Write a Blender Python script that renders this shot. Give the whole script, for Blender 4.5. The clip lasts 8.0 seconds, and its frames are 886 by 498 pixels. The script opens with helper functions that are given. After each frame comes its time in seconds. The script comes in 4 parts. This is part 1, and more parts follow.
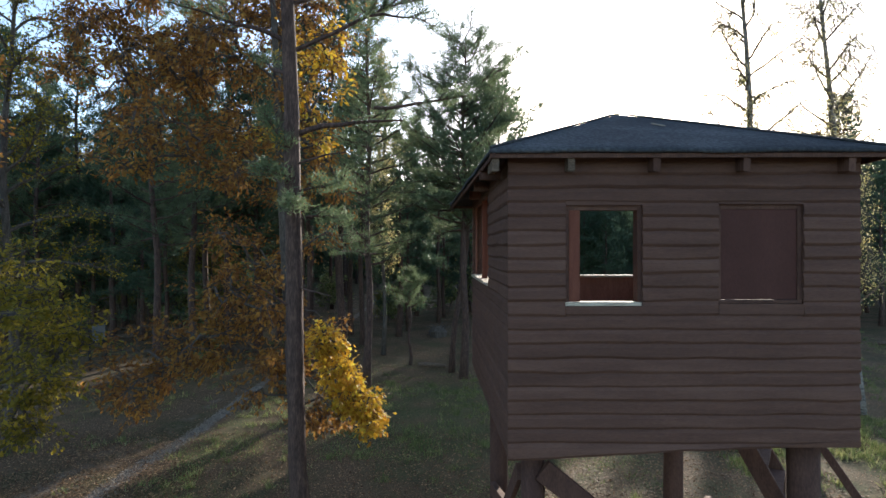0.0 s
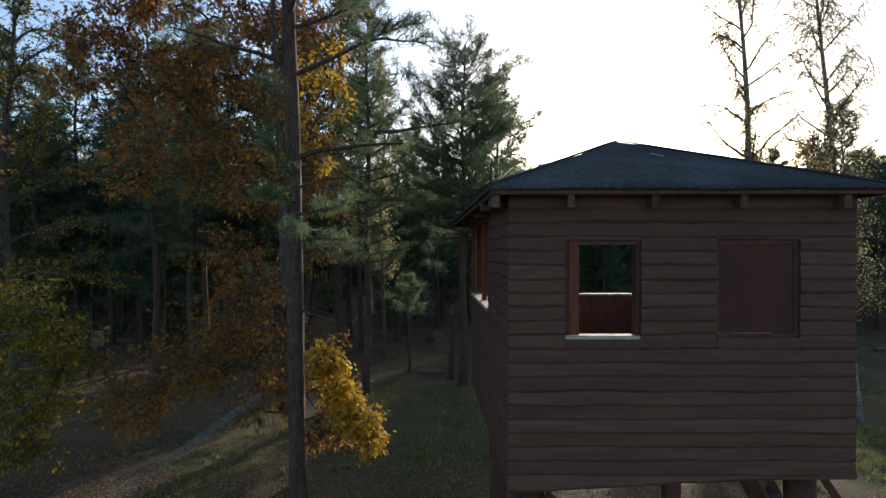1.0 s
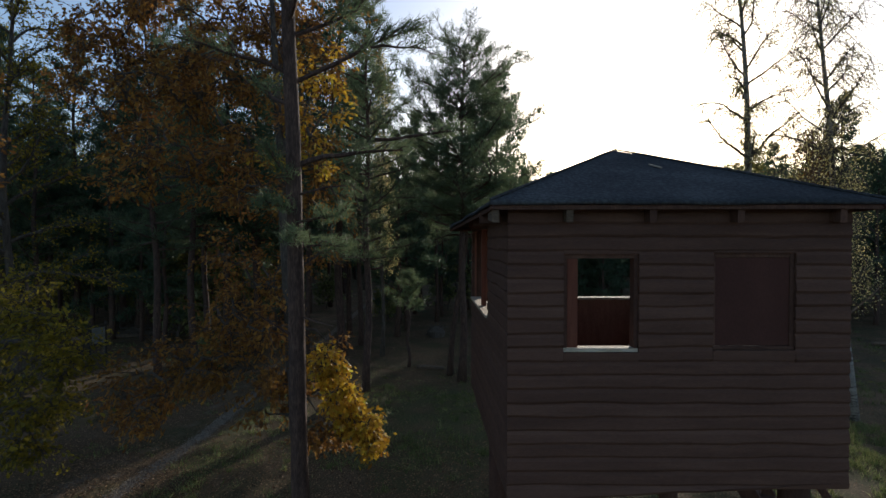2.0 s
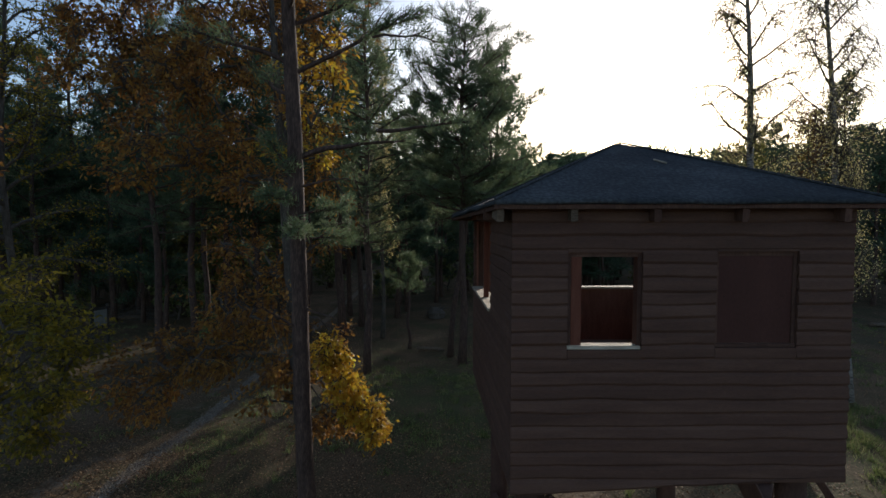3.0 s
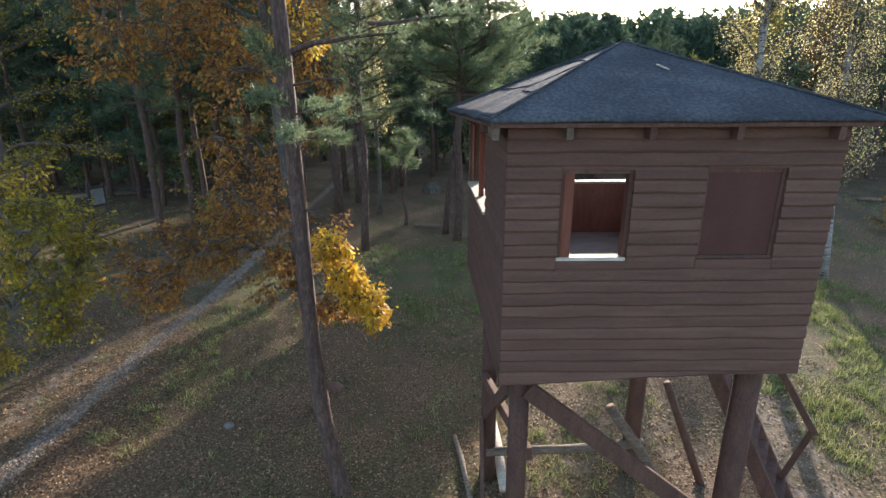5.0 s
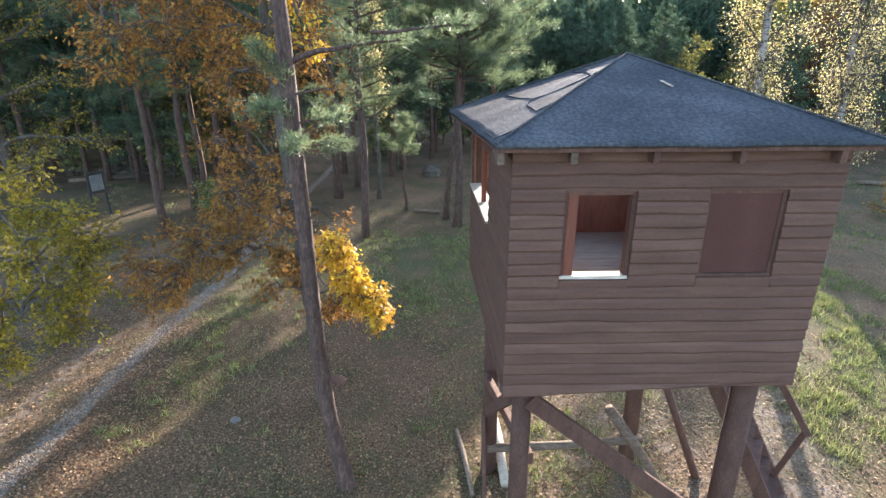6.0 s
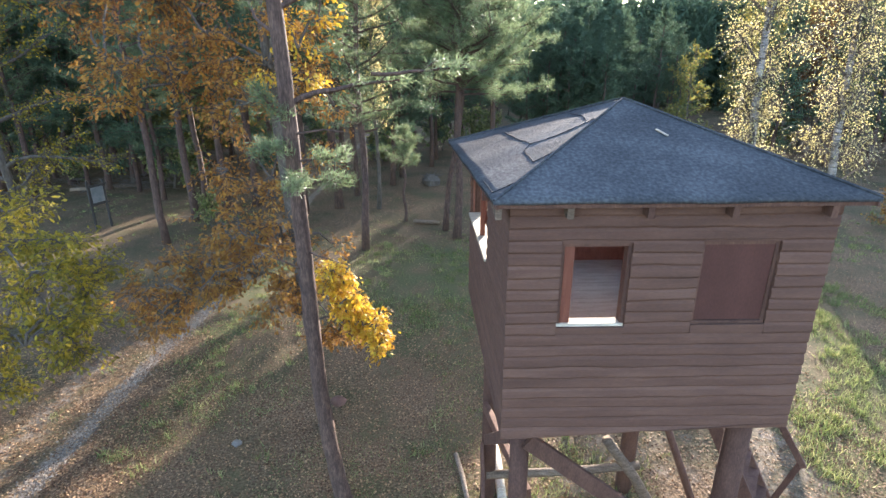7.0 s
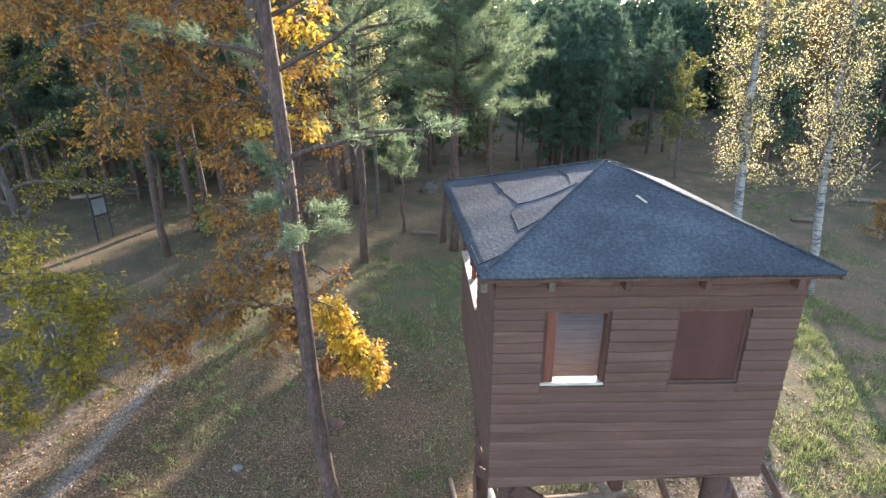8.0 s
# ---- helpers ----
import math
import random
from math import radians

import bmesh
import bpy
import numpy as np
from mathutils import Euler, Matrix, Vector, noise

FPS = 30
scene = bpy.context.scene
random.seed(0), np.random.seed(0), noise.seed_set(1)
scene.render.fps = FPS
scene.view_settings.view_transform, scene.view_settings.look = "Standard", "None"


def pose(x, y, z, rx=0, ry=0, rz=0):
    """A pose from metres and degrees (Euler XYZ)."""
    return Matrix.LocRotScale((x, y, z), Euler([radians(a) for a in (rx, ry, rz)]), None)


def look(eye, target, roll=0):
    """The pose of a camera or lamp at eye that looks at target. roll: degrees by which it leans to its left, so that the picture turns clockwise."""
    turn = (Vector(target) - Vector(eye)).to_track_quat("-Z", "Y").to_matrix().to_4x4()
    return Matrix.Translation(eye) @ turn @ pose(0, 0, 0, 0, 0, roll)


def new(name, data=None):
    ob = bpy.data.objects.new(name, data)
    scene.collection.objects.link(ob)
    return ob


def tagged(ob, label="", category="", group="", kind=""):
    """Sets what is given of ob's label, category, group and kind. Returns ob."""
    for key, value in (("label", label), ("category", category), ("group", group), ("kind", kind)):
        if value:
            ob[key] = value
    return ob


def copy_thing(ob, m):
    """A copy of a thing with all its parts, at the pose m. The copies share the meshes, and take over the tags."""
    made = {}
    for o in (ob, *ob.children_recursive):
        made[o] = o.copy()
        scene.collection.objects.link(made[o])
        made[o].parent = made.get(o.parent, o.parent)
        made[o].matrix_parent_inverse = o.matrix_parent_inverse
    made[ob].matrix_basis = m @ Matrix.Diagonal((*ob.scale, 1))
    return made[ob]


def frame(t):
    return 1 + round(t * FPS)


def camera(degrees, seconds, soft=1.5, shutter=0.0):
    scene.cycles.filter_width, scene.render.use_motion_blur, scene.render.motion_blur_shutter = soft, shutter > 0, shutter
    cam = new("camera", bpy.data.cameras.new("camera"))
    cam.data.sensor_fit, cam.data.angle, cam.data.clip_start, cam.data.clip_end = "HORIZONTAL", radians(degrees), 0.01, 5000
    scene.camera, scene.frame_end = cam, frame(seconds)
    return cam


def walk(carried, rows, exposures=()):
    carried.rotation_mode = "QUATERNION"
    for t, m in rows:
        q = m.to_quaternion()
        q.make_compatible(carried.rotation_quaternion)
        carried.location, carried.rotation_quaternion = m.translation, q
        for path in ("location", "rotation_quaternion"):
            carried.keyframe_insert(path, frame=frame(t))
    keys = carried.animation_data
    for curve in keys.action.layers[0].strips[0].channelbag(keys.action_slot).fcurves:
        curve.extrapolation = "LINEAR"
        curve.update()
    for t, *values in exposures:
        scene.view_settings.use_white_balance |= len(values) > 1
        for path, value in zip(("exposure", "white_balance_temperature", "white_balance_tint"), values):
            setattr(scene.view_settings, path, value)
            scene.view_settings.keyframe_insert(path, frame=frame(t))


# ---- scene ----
cam = camera(79.9, 8.0, soft=1.5)
METRES, EYE, TILT, LEAN, TURN = 2.9, 5.2, 0.0, 0.0, 0.0
ROWS = [
    (0.0, 0.0, 0.0, 0.0, 0.0, 0.0, -0.0),
    (0.5, -0.0094, -0.0041, 0.0637, -0.05, -0.01, -0.04),
    (1.0, -0.0078, -0.0169, 0.1054, -0.16, -0.01, -0.05),
    (2.5, -0.0137, -0.0351, 0.2043, -0.26, -1.8, -0.02),
    (3.0, -0.0263, -0.033, 0.2364, -0.33, -3.2, 0.0),
    (3.5, -0.0272, -0.0477, 0.2774, -0.39, -6.08, 0.02),
    (4.0, -0.03, -0.053, 0.3101, -0.59, -10.32, 0.03),
    (4.5, -0.0192, -0.0571, 0.3401, -0.71, -14.4, 0.05),
    (6.0, -0.0472, -0.034, 0.5412, -0.98, -20.04, 0.1),
    (6.5, -0.0448, -0.0161, 0.6038, -0.99, -20.02, 0.12),
    (7.0, -0.0423, -0.0081, 0.7061, -0.98, -19.98, 0.13),
    (7.5, -0.0254, -0.0084, 0.8339, -0.99, -20.01, 0.12),
    (8.0, -0.0068, -0.0148, 0.9744, -1.03, -20.53, 0.12),
]
EXPOSURES = [(0.0, 1.55, 6150, 12), (1.0, 0.75, 6150, 12), (2.5, 0.1, 6150, 12), (3.5, 0.45, 6150, 13), (4.5, 1.55, 6250, 15), (6.0, 2.95, 6250, 17), (8.0, 3.1, 6250, 17)]
walk(cam, [(t, pose(0, 0, EYE, TILT, LEAN, TURN) @ pose(METRES * x, METRES * y, METRES * z, 90 + pitch, roll, yaw)) for t, x, y, z, yaw, pitch, roll in ROWS], EXPOSURES)

# ---- light ----
SUN_AZ, SUN_EL = 22.0, 14.0   # degrees to the right of +y, degrees up
world = bpy.data.worlds.new("sky")
scene.world = world
world.use_nodes = True
wn, wl = world.node_tree.nodes, world.node_tree.links
sky = wn.new("ShaderNodeTexSky")
sky.sky_type, sky.sun_disc = "NISHITA", False
sky.sun_elevation, sky.sun_rotation = radians(SUN_EL), radians(SUN_AZ)
sky.air_density, sky.dust_density, sky.ozone_density = 1.0, 1.2, 1.5
wn["Background"].inputs["Strength"].default_value = 0.15
wl.new(sky.outputs[0], wn["Background"].inputs["Color"])
sun = new("sun", bpy.data.lights.new("sun", "SUN"))
sun.data.energy, sun.data.angle, sun.data.color = 4.0, radians(0.6), (1.0, 0.9, 0.74)
sd = Vector((math.sin(radians(SUN_AZ)) * math.cos(radians(SUN_EL)), math.cos(radians(SUN_AZ)) * math.cos(radians(SUN_EL)), math.sin(radians(SUN_EL))))
sun.matrix_world = look(sd * 60, (0, 0, 0))


# ---- materials ----
def mat(name, colours, scale=4.0, rough=0.8, bump=0.3, stretch=(1, 1, 1), fine=40.0, island=0.0, thin=0.0, spec=0.3, pieces=0.0, metal=0.0):
    """Two scales of noise drive a colour ramp; island / pieces vary it per leaf or per board; thin: share of light let through."""
    m = bpy.data.materials.new(name)
    m.use_nodes = True
    n, l = m.node_tree.nodes, m.node_tree.links
    p = n["Principled BSDF"]
    tc, mp = n.new("ShaderNodeTexCoord"), n.new("ShaderNodeMapping")
    mp.inputs["Scale"].default_value = stretch
    l.new(tc.outputs["Object"], mp.inputs[0])
    a, b = n.new("ShaderNodeTexNoise"), n.new("ShaderNodeTexNoise")
    for t, s, d in ((a, scale, 4), (b, fine, 6)):
        t.inputs["Scale"].default_value, t.inputs["Detail"].default_value = s, d
        l.new(mp.outputs[0], t.inputs[0])
    mix = n.new("ShaderNodeMath"); mix.operation = "MULTIPLY_ADD"
    l.new(b.outputs[0], mix.inputs[0]); mix.inputs[1].default_value = 0.5
    half = n.new("ShaderNodeMath"); half.operation = "MULTIPLY"
    l.new(a.outputs[0], half.inputs[0]); half.inputs[1].default_value = 0.5
    l.new(half.outputs[0], mix.inputs[2])
    src = mix.outputs[0]
    for amount, node, sock in ((island, "ShaderNodeNewGeometry", "Random Per Island"), (pieces, "ShaderNodeObjectInfo", "Random")):
        if amount:
            g = n.new(node)
            k = n.new("ShaderNodeMapRange")
            k.inputs["To Min"].default_value, k.inputs["To Max"].default_value = -amount / 2, amount / 2
            l.new(g.outputs[sock], k.inputs["Value"])
            s = n.new("ShaderNodeMath"); s.operation = "ADD"
            l.new(src, s.inputs[0]); l.new(k.outputs[0], s.inputs[1])
            src = s.outputs[0]
    r = n.new("ShaderNodeValToRGB")
    e = r.color_ramp.elements
    while len(e) < len(colours):
        e.new(0.5)
    for i, c in enumerate(colours):
        lo, hi = (0.32, 0.68) if not island else (0.1, 0.9)
        e[i].position, e[i].color = lo + (hi - lo) * i / (len(colours) - 1), (*c, 1)
    l.new(src, r.inputs[0])
    l.new(r.outputs[0], p.inputs["Base Color"])
    p.inputs["Roughness"].default_value, p.inputs["Specular IOR Level"].default_value = rough, spec
    p.inputs["Metallic"].default_value = metal
    if bump:
        bp = n.new("ShaderNodeBump")
        bp.inputs["Strength"].default_value, bp.inputs["Distance"].default_value = bump, 0.02
        l.new(mix.outputs[0], bp.inputs["Height"])
        l.new(bp.outputs[0], p.inputs["Normal"])
    if thin:
        tr, ms = n.new("ShaderNodeBsdfTranslucent"), n.new("ShaderNodeMixShader")
        l.new(r.outputs[0], tr.inputs[0])
        ms.inputs[0].default_value = thin
        l.new(p.outputs[0], ms.inputs[1]); l.new(tr.outputs[0], ms.inputs[2])
        l.new(ms.outputs[0], n["Material Output"].inputs[0])
    return m


board_m = mat("brown_stained_board", [(0.067, 0.033, 0.022), (0.094, 0.047, 0.032), (0.124, 0.066, 0.045)], 1.6, 0.8, 0.35, (1, 4, 9), 22, pieces=0.13)
beam_m = mat("brown_stained_log", [(0.055, 0.026, 0.018), (0.086, 0.043, 0.029), (0.125, 0.065, 0.045)], 3, 0.85, 0.5, (3, 3, 1), 22, pieces=0.2)
panel_m = mat("red_brown_panel", [(0.054, 0.02, 0.014), (0.066, 0.025, 0.018), (0.08, 0.031, 0.022)], 2, 0.8, 0.08, (2, 2, 1), 30)
jamb_m = mat("red_brown_jamb", [(0.1, 0.03, 0.017), (0.135, 0.044, 0.025), (0.18, 0.066, 0.04)], 3, 0.8, 0.3, (9, 9, 1), 30)
pale_m = mat("weathered_pale_wood", [(0.24, 0.19, 0.135), (0.38, 0.31, 0.23), (0.52, 0.45, 0.35)], 3, 0.8, 0.5, (2, 9, 9), 30, pieces=0.2)
log_m = mat("grey_brown_barkless_log", [(0.065, 0.045, 0.03), (0.135, 0.096, 0.066), (0.24, 0.18, 0.13)], 3, 0.85, 0.6, (2, 9, 9), 24, pieces=0.2)
floor_m = mat("pale_dusty_floor_board", [(0.33, 0.27, 0.21), (0.42, 0.35, 0.275), (0.5, 0.42, 0.33)], 2, 0.9, 0.15, (1.5, 6, 9), 20, pieces=0.06, spec=0.1)
felt_m = mat("grey_roofing_felt", [(0.026, 0.028, 0.031), (0.05, 0.053, 0.057), (0.092, 0.096, 0.1)], 1.2, 0.95, 1.0, (1, 1, 1), 30, spec=0.03)
lining_m = mat("brown_inner_lining", [(0.15, 0.06, 0.038), (0.21, 0.09, 0.058), (0.27, 0.125, 0.083)], 3, 0.8, 0.25, (5, 5, 1), 26)
tar_m = mat("black_bitumen", [(0.012, 0.012, 0.013), (0.03, 0.03, 0.03)], 10, 0.95, 0.5, spec=0.05)
pine_bark_m = mat("pine_bark", [(0.028, 0.017, 0.013), (0.07, 0.043, 0.033), (0.14, 0.086, 0.065)], 9, 0.9, 1.0, (2.2, 2.2, 0.5), 30)
bark_m = mat("dark_bark", [(0.035, 0.028, 0.022), (0.08, 0.066, 0.054), (0.14, 0.12, 0.1)], 8, 0.9, 1.0, (2, 2, 0.5), 30)
birch_bark_m = mat("birch_bark", [(0.02, 0.018, 0.016), (0.06, 0.055, 0.05), (0.22, 0.2, 0.18), (0.28, 0.26, 0.235), (0.34, 0.32, 0.29)], 3.2, 0.85, 0.6, (1.0, 1.0, 5), 14)
needle_m = mat("pine_needles", [(0.06, 0.09, 0.045), (0.12, 0.16, 0.082), (0.19, 0.225, 0.13)], 0.8, 0.5, 0, (1, 1, 1), 6, island=0.5, thin=0.48, spec=0.12)
far_needle_m = mat("far_pine_needles", [(0.035, 0.06, 0.035), (0.065, 0.1, 0.058), (0.1, 0.14, 0.085)], 0.6, 0.55, 0, (1, 1, 1), 5, island=0.5, thin=0.35, spec=0.1)
oak_m = mat("orange_oak_leaves", [(0.12, 0.054, 0.022), (0.23, 0.11, 0.033), (0.35, 0.18, 0.044), (0.48, 0.28, 0.058)], 0.5, 0.5, 0, (1, 1, 1), 5, island=0.55, thin=0.5, spec=0.15)
yellow_oak_m = mat("yellow_oak_leaves", [(0.24, 0.1, 0.012), (0.42, 0.23, 0.02), (0.56, 0.36, 0.03), (0.48, 0.42, 0.05)], 0.7, 0.5, 0, (1, 1, 1), 5, island=0.6, thin=0.45, spec=0.3)
green_oak_m = mat("yellow_green_oak_leaves", [(0.075, 0.075, 0.016), (0.17, 0.145, 0.022), (0.3, 0.23, 0.028), (0.5, 0.36, 0.04)], 0.6, 0.5, 0, (1, 1, 1), 5, island=0.5, thin=0.48, spec=0.15)
birch_m = mat("yellow_birch_leaves", [(0.3, 0.26, 0.09), (0.5, 0.43, 0.17), (0.64, 0.57, 0.3)], 0.4, 0.5, 0, (1, 1, 1), 4, island=0.6, thin=0.5, spec=0.4)
far_leaf_m = mat("far_mixed_leaves", [(0.07, 0.1, 0.03), (0.16, 0.16, 0.04), (0.3, 0.2, 0.04)], 0.3, 0.6, 0, (1, 1, 1), 3, island=0.5, thin=0.45)
grass_m = mat("grass", [(0.07, 0.1, 0.03), (0.15, 0.18, 0.055), (0.36, 0.33, 0.15)], 0.7, 0.6, 0, (1, 1, 1), 3, island=0.6, thin=0.4)
litter_m = mat("fallen_leaves", [(0.06, 0.028, 0.014), (0.15, 0.082, 0.04), (0.32, 0.2, 0.1)], 0.5, 0.7, 0, (1, 1, 1), 4, island=0.8, thin=0.2)
black_m = mat("dark_painted_wood", [(0.02, 0.018, 0.016), (0.04, 0.035, 0.03)], 6, 0.7, 0.3)
sheet_m = mat("pale_printed_sheet", [(0.12, 0.125, 0.125), (0.2, 0.205, 0.2)], 4, 0.6, 0.0)
ink_m = mat("grey_print", [(0.08, 0.1, 0.1), (0.2, 0.2, 0.2)], 5, 0.6, 0.0)
russet_m = mat("russet_leaves", [(0.07, 0.035, 0.018), (0.13, 0.07, 0.028), (0.2, 0.12, 0.04)], 0.4, 0.6, 0, (1, 1, 1), 4, island=0.5, thin=0.35, spec=0.1)
gravel_m = mat("pale_gravel", [(0.09, 0.07, 0.053), (0.175, 0.142, 0.108), (0.3, 0.25, 0.195)], 6, 0.9, 0.3, island=0.7, spec=0.1)
stone_m = mat("grey_stone", [(0.09, 0.082, 0.075), (0.17, 0.155, 0.14)], 7, 0.85, 0.7)


def ground_material():
    m = bpy.data.materials.new("forest_ground")
    m.use_nodes = True
    n, l = m.node_tree.nodes, m.node_tree.links
    p = n["Principled BSDF"]
    tc = n.new("ShaderNodeTexCoord")

    def noisy(s, d=6):
        t = n.new("ShaderNodeTexNoise")
        t.inputs["Scale"].default_value, t.inputs["Detail"].default_value = s, d
        l.new(tc.outputs["Object"], t.inputs[0])
        return t.outputs[0]

    def ramp(src, stops):
        r = n.new("ShaderNodeValToRGB")
        e = r.color_ramp.elements
        while len(e) < len(stops):
            e.new(0.5)
        for k, (q, c) in zip(e, stops):
            k.position, k.color = q, (*c, 1)
        l.new(src, r.inputs[0])
        return r.outputs[0]

    def blend(f, a, b):
        x = n.new("ShaderNodeMix"); x.data_type = "RGBA"
        l.new(f, x.inputs[0]); l.new(a, x.inputs[6]); l.new(b, x.inputs[7])
        return x.outputs[2]

    def mask(attr, s, lo, hi):
        at = n.new("ShaderNodeAttribute"); at.attribute_name = attr
        add = n.new("ShaderNodeMath"); add.operation = "MULTIPLY_ADD"
        l.new(noisy(s), add.inputs[0]); add.inputs[1].default_value = 0.9
        l.new(at.outputs["Fac"], add.inputs[2])
        r = n.new("ShaderNodeMapRange")
        r.inputs["From Min"].default_value, r.inputs["From Max"].default_value = lo, hi
        l.new(add.outputs[0], r.inputs["Value"])
        return r.outputs[0]

    litter = ramp(noisy(26, 9), [(0.32, (0.036, 0.022, 0.012)), (0.48, (0.1, 0.066, 0.037)), (0.6, (0.16, 0.107, 0.062)), (0.7, (0.29, 0.2, 0.125))])
    grass = ramp(noisy(20, 9), [(0.3, (0.03, 0.034, 0.014)), (0.5, (0.066, 0.068, 0.027)), (0.7, (0.14, 0.125, 0.06))])
    sand = ramp(noisy(30, 9), [(0.3, (0.085, 0.064, 0.045)), (0.5, (0.16, 0.125, 0.092)), (0.7, (0.26, 0.21, 0.16))])
    moss = ramp(noisy(24, 9), [(0.32, (0.024, 0.02, 0.01)), (0.5, (0.066, 0.053, 0.026)), (0.7, (0.16, 0.125, 0.07))])
    patch = n.new("ShaderNodeMapRange")
    patch.inputs["From Min"].default_value, patch.inputs["From Max"].default_value = 0.42, 0.62
    l.new(noisy(0.55, 5), patch.inputs["Value"])
    litter = blend(patch.outputs[0], litter, moss)
    col = blend(mask("grassy", 1.1, 0.55, 0.95), litter, grass)
    col = blend(mask("sandy", 2.5, 0.75, 1.05), col, sand)
    l.new(col, p.inputs["Base Color"])
    p.inputs["Roughness"].default_value, p.inputs["Specular IOR Level"].default_value = 0.95, 0.1
    b = n.new("ShaderNodeBump")
    b.inputs["Strength"].default_value, b.inputs["Distance"].default_value = 0.4, 0.03
    l.new(noisy(24, 9), b.inputs["Height"])
    l.new(b.outputs[0], p.inputs["Normal"])
    return m


ground_m = ground_material()


# ---- builders ----
class Soup:
    """Vertices and faces that become one mesh."""
    def __init__(self):
        self.v, self.f = [], []

    def add(self, v, f):
        k = len(self.v)
        self.v.extend(tuple(map(float, p)) for p in v)
        self.f.extend(tuple(i + k for i in q) for q in f)
        return self

    def tube(self, pts, radii, sides=8, rough=0.0):
        """A bent, tapering round piece along pts, closed at both ends."""
        pts = [Vector(p) for p in pts]
        k = len(self.v)
        for i, p in enumerate(pts):
            d = (pts[min(i + 1, len(pts) - 1)] - pts[max(i - 1, 0)]).normalized()
            u = d.cross(Vector((0.31, 0.95, 0.07))).normalized()
            w = d.cross(u)
            for j in range(sides):
                a = 2 * math.pi * j / sides
                r = radii[i] * (1 + rough * noise.noise(p * 3 + Vector((j * 1.7, 0, 0))))
                self.v.append(tuple(p + r * (math.cos(a) * u + math.sin(a) * w)))
        for i in range(len(pts) - 1):
            for j in range(sides):
                a, b = k + i * sides + j, k + i * sides + (j + 1) % sides
                self.f.append((a, b, b + sides, a + sides))
        self.f.append(tuple(range(k + sides - 1, k - 1, -1)))
        self.f.append(tuple(range(k + (len(pts) - 1) * sides, k + len(pts) * sides)))
        return self

    def beam(self, a, b, w, h, up=(0, 0, 1), chamfer=0.12):
        """A sawn bar from a to b, w wide and h high, with broken edges."""
        a, b = Vector(a), Vector(b)
        d = (b - a).normalized()
        s = d.cross(Vector(up)).normalized()
        t = s.cross(d)
        c = min(w, h) * chamfer
        prof = [(-w / 2 + c, -h / 2), (w / 2 - c, -h / 2), (w / 2, -h / 2 + c), (w / 2, h / 2 - c), (w / 2 - c, h / 2), (-w / 2 + c, h / 2), (-w / 2, h / 2 - c), (-w / 2, -h / 2 + c)]
        return self.add([e + s * x + t * y for e in (a, b) for x, y in prof],
                        [(i, (i + 1) % 8, 8 + (i + 1) % 8, 8 + i) for i in range(8)] + [tuple(range(7, -1, -1)), tuple(range(8, 16))])

    def leaves(self, centres, dirs, ups, sizes, tv, tf):
        """One small leaf of the outline tv, tf at each centre."""
        c, d, u = np.asarray(centres, float), np.asarray(dirs, float), np.asarray(ups, float)
        d /= np.linalg.norm(d, axis=1, keepdims=True) + 1e-9
        s = np.cross(d, u)
        s /= np.linalg.norm(s, axis=1, keepdims=True) + 1e-9
        w = np.cross(s, d)
        tv = np.asarray(tv, float)
        z = np.asarray(sizes, float)[:, None, None]
        p = c[:, None] + z * (tv[None, :, :1] * s[:, None] + tv[None, :, 1:2] * d[:, None] + tv[None, :, 2:] * w[:, None])
        k, m = len(self.v), len(tv)
        self.v.extend(map(tuple, p.reshape(-1, 3).tolist()))
        self.f.extend(tuple(k + i * m + j for j in q) for i in range(len(c)) for q in tf)
        return self


OAK_LEAF = ([(0, 0, 0), (0.16, 0.2, 0.03), (0.1, 0.34, 0), (0.3, 0.5, 0.05), (0.17, 0.62, 0), (0.25, 0.8, 0.04), (0, 1, -0.05),
             (-0.25, 0.8, 0.04), (-0.17, 0.62, 0), (-0.3, 0.5, 0.05), (-0.1, 0.34, 0), (-0.16, 0.2, 0.03)],
            [(0, 1, 2, 10, 11), (2, 3, 4, 8, 9, 10), (4, 5, 6, 7, 8)])
SMALL_LEAF = ([(0, 0, 0), (0.33, 0.42, 0.08), (0, 1, 0), (-0.33, 0.42, 0.08)], [(0, 1, 2), (0, 2, 3)])
NEEDLE = ([(-0.045, 0, 0), (0.045, 0, 0), (0.0, 1, 0)], [(0, 1, 2)])
FAR_NEEDLE = ([(-0.075, 0, 0), (0.075, 0, 0), (0.0, 1, 0)], [(0, 1, 2)])


def part(name, s, material, parent, label="", smooth=False, kind=""):
    me = bpy.data.meshes.new(name)
    me.from_pydata(s.v, [], s.f)
    me.materials.append(material)
    if smooth:
        me.shade_smooth()
    ob = new(name, me)
    ob.parent = parent
    return tagged(ob, label=label, kind=kind)


def thing(name, label, category, at=(0, 0, 0), group="", kind=""):
    ob = new(name)
    ob.location, ob.empty_display_size = at, 0.1
    return tagged(ob, label, category, group, kind)


def solo(name, s, material, label, category, smooth=False, kind="", group=""):
    ob = part(name, s, material, None, smooth=smooth)
    return tagged(ob, label, category, group, kind)


def turned(rng, v, spread):
    """v bent by a random amount."""
    return (Vector(v) + spread * Vector(rng.normal(size=3))).normalized()


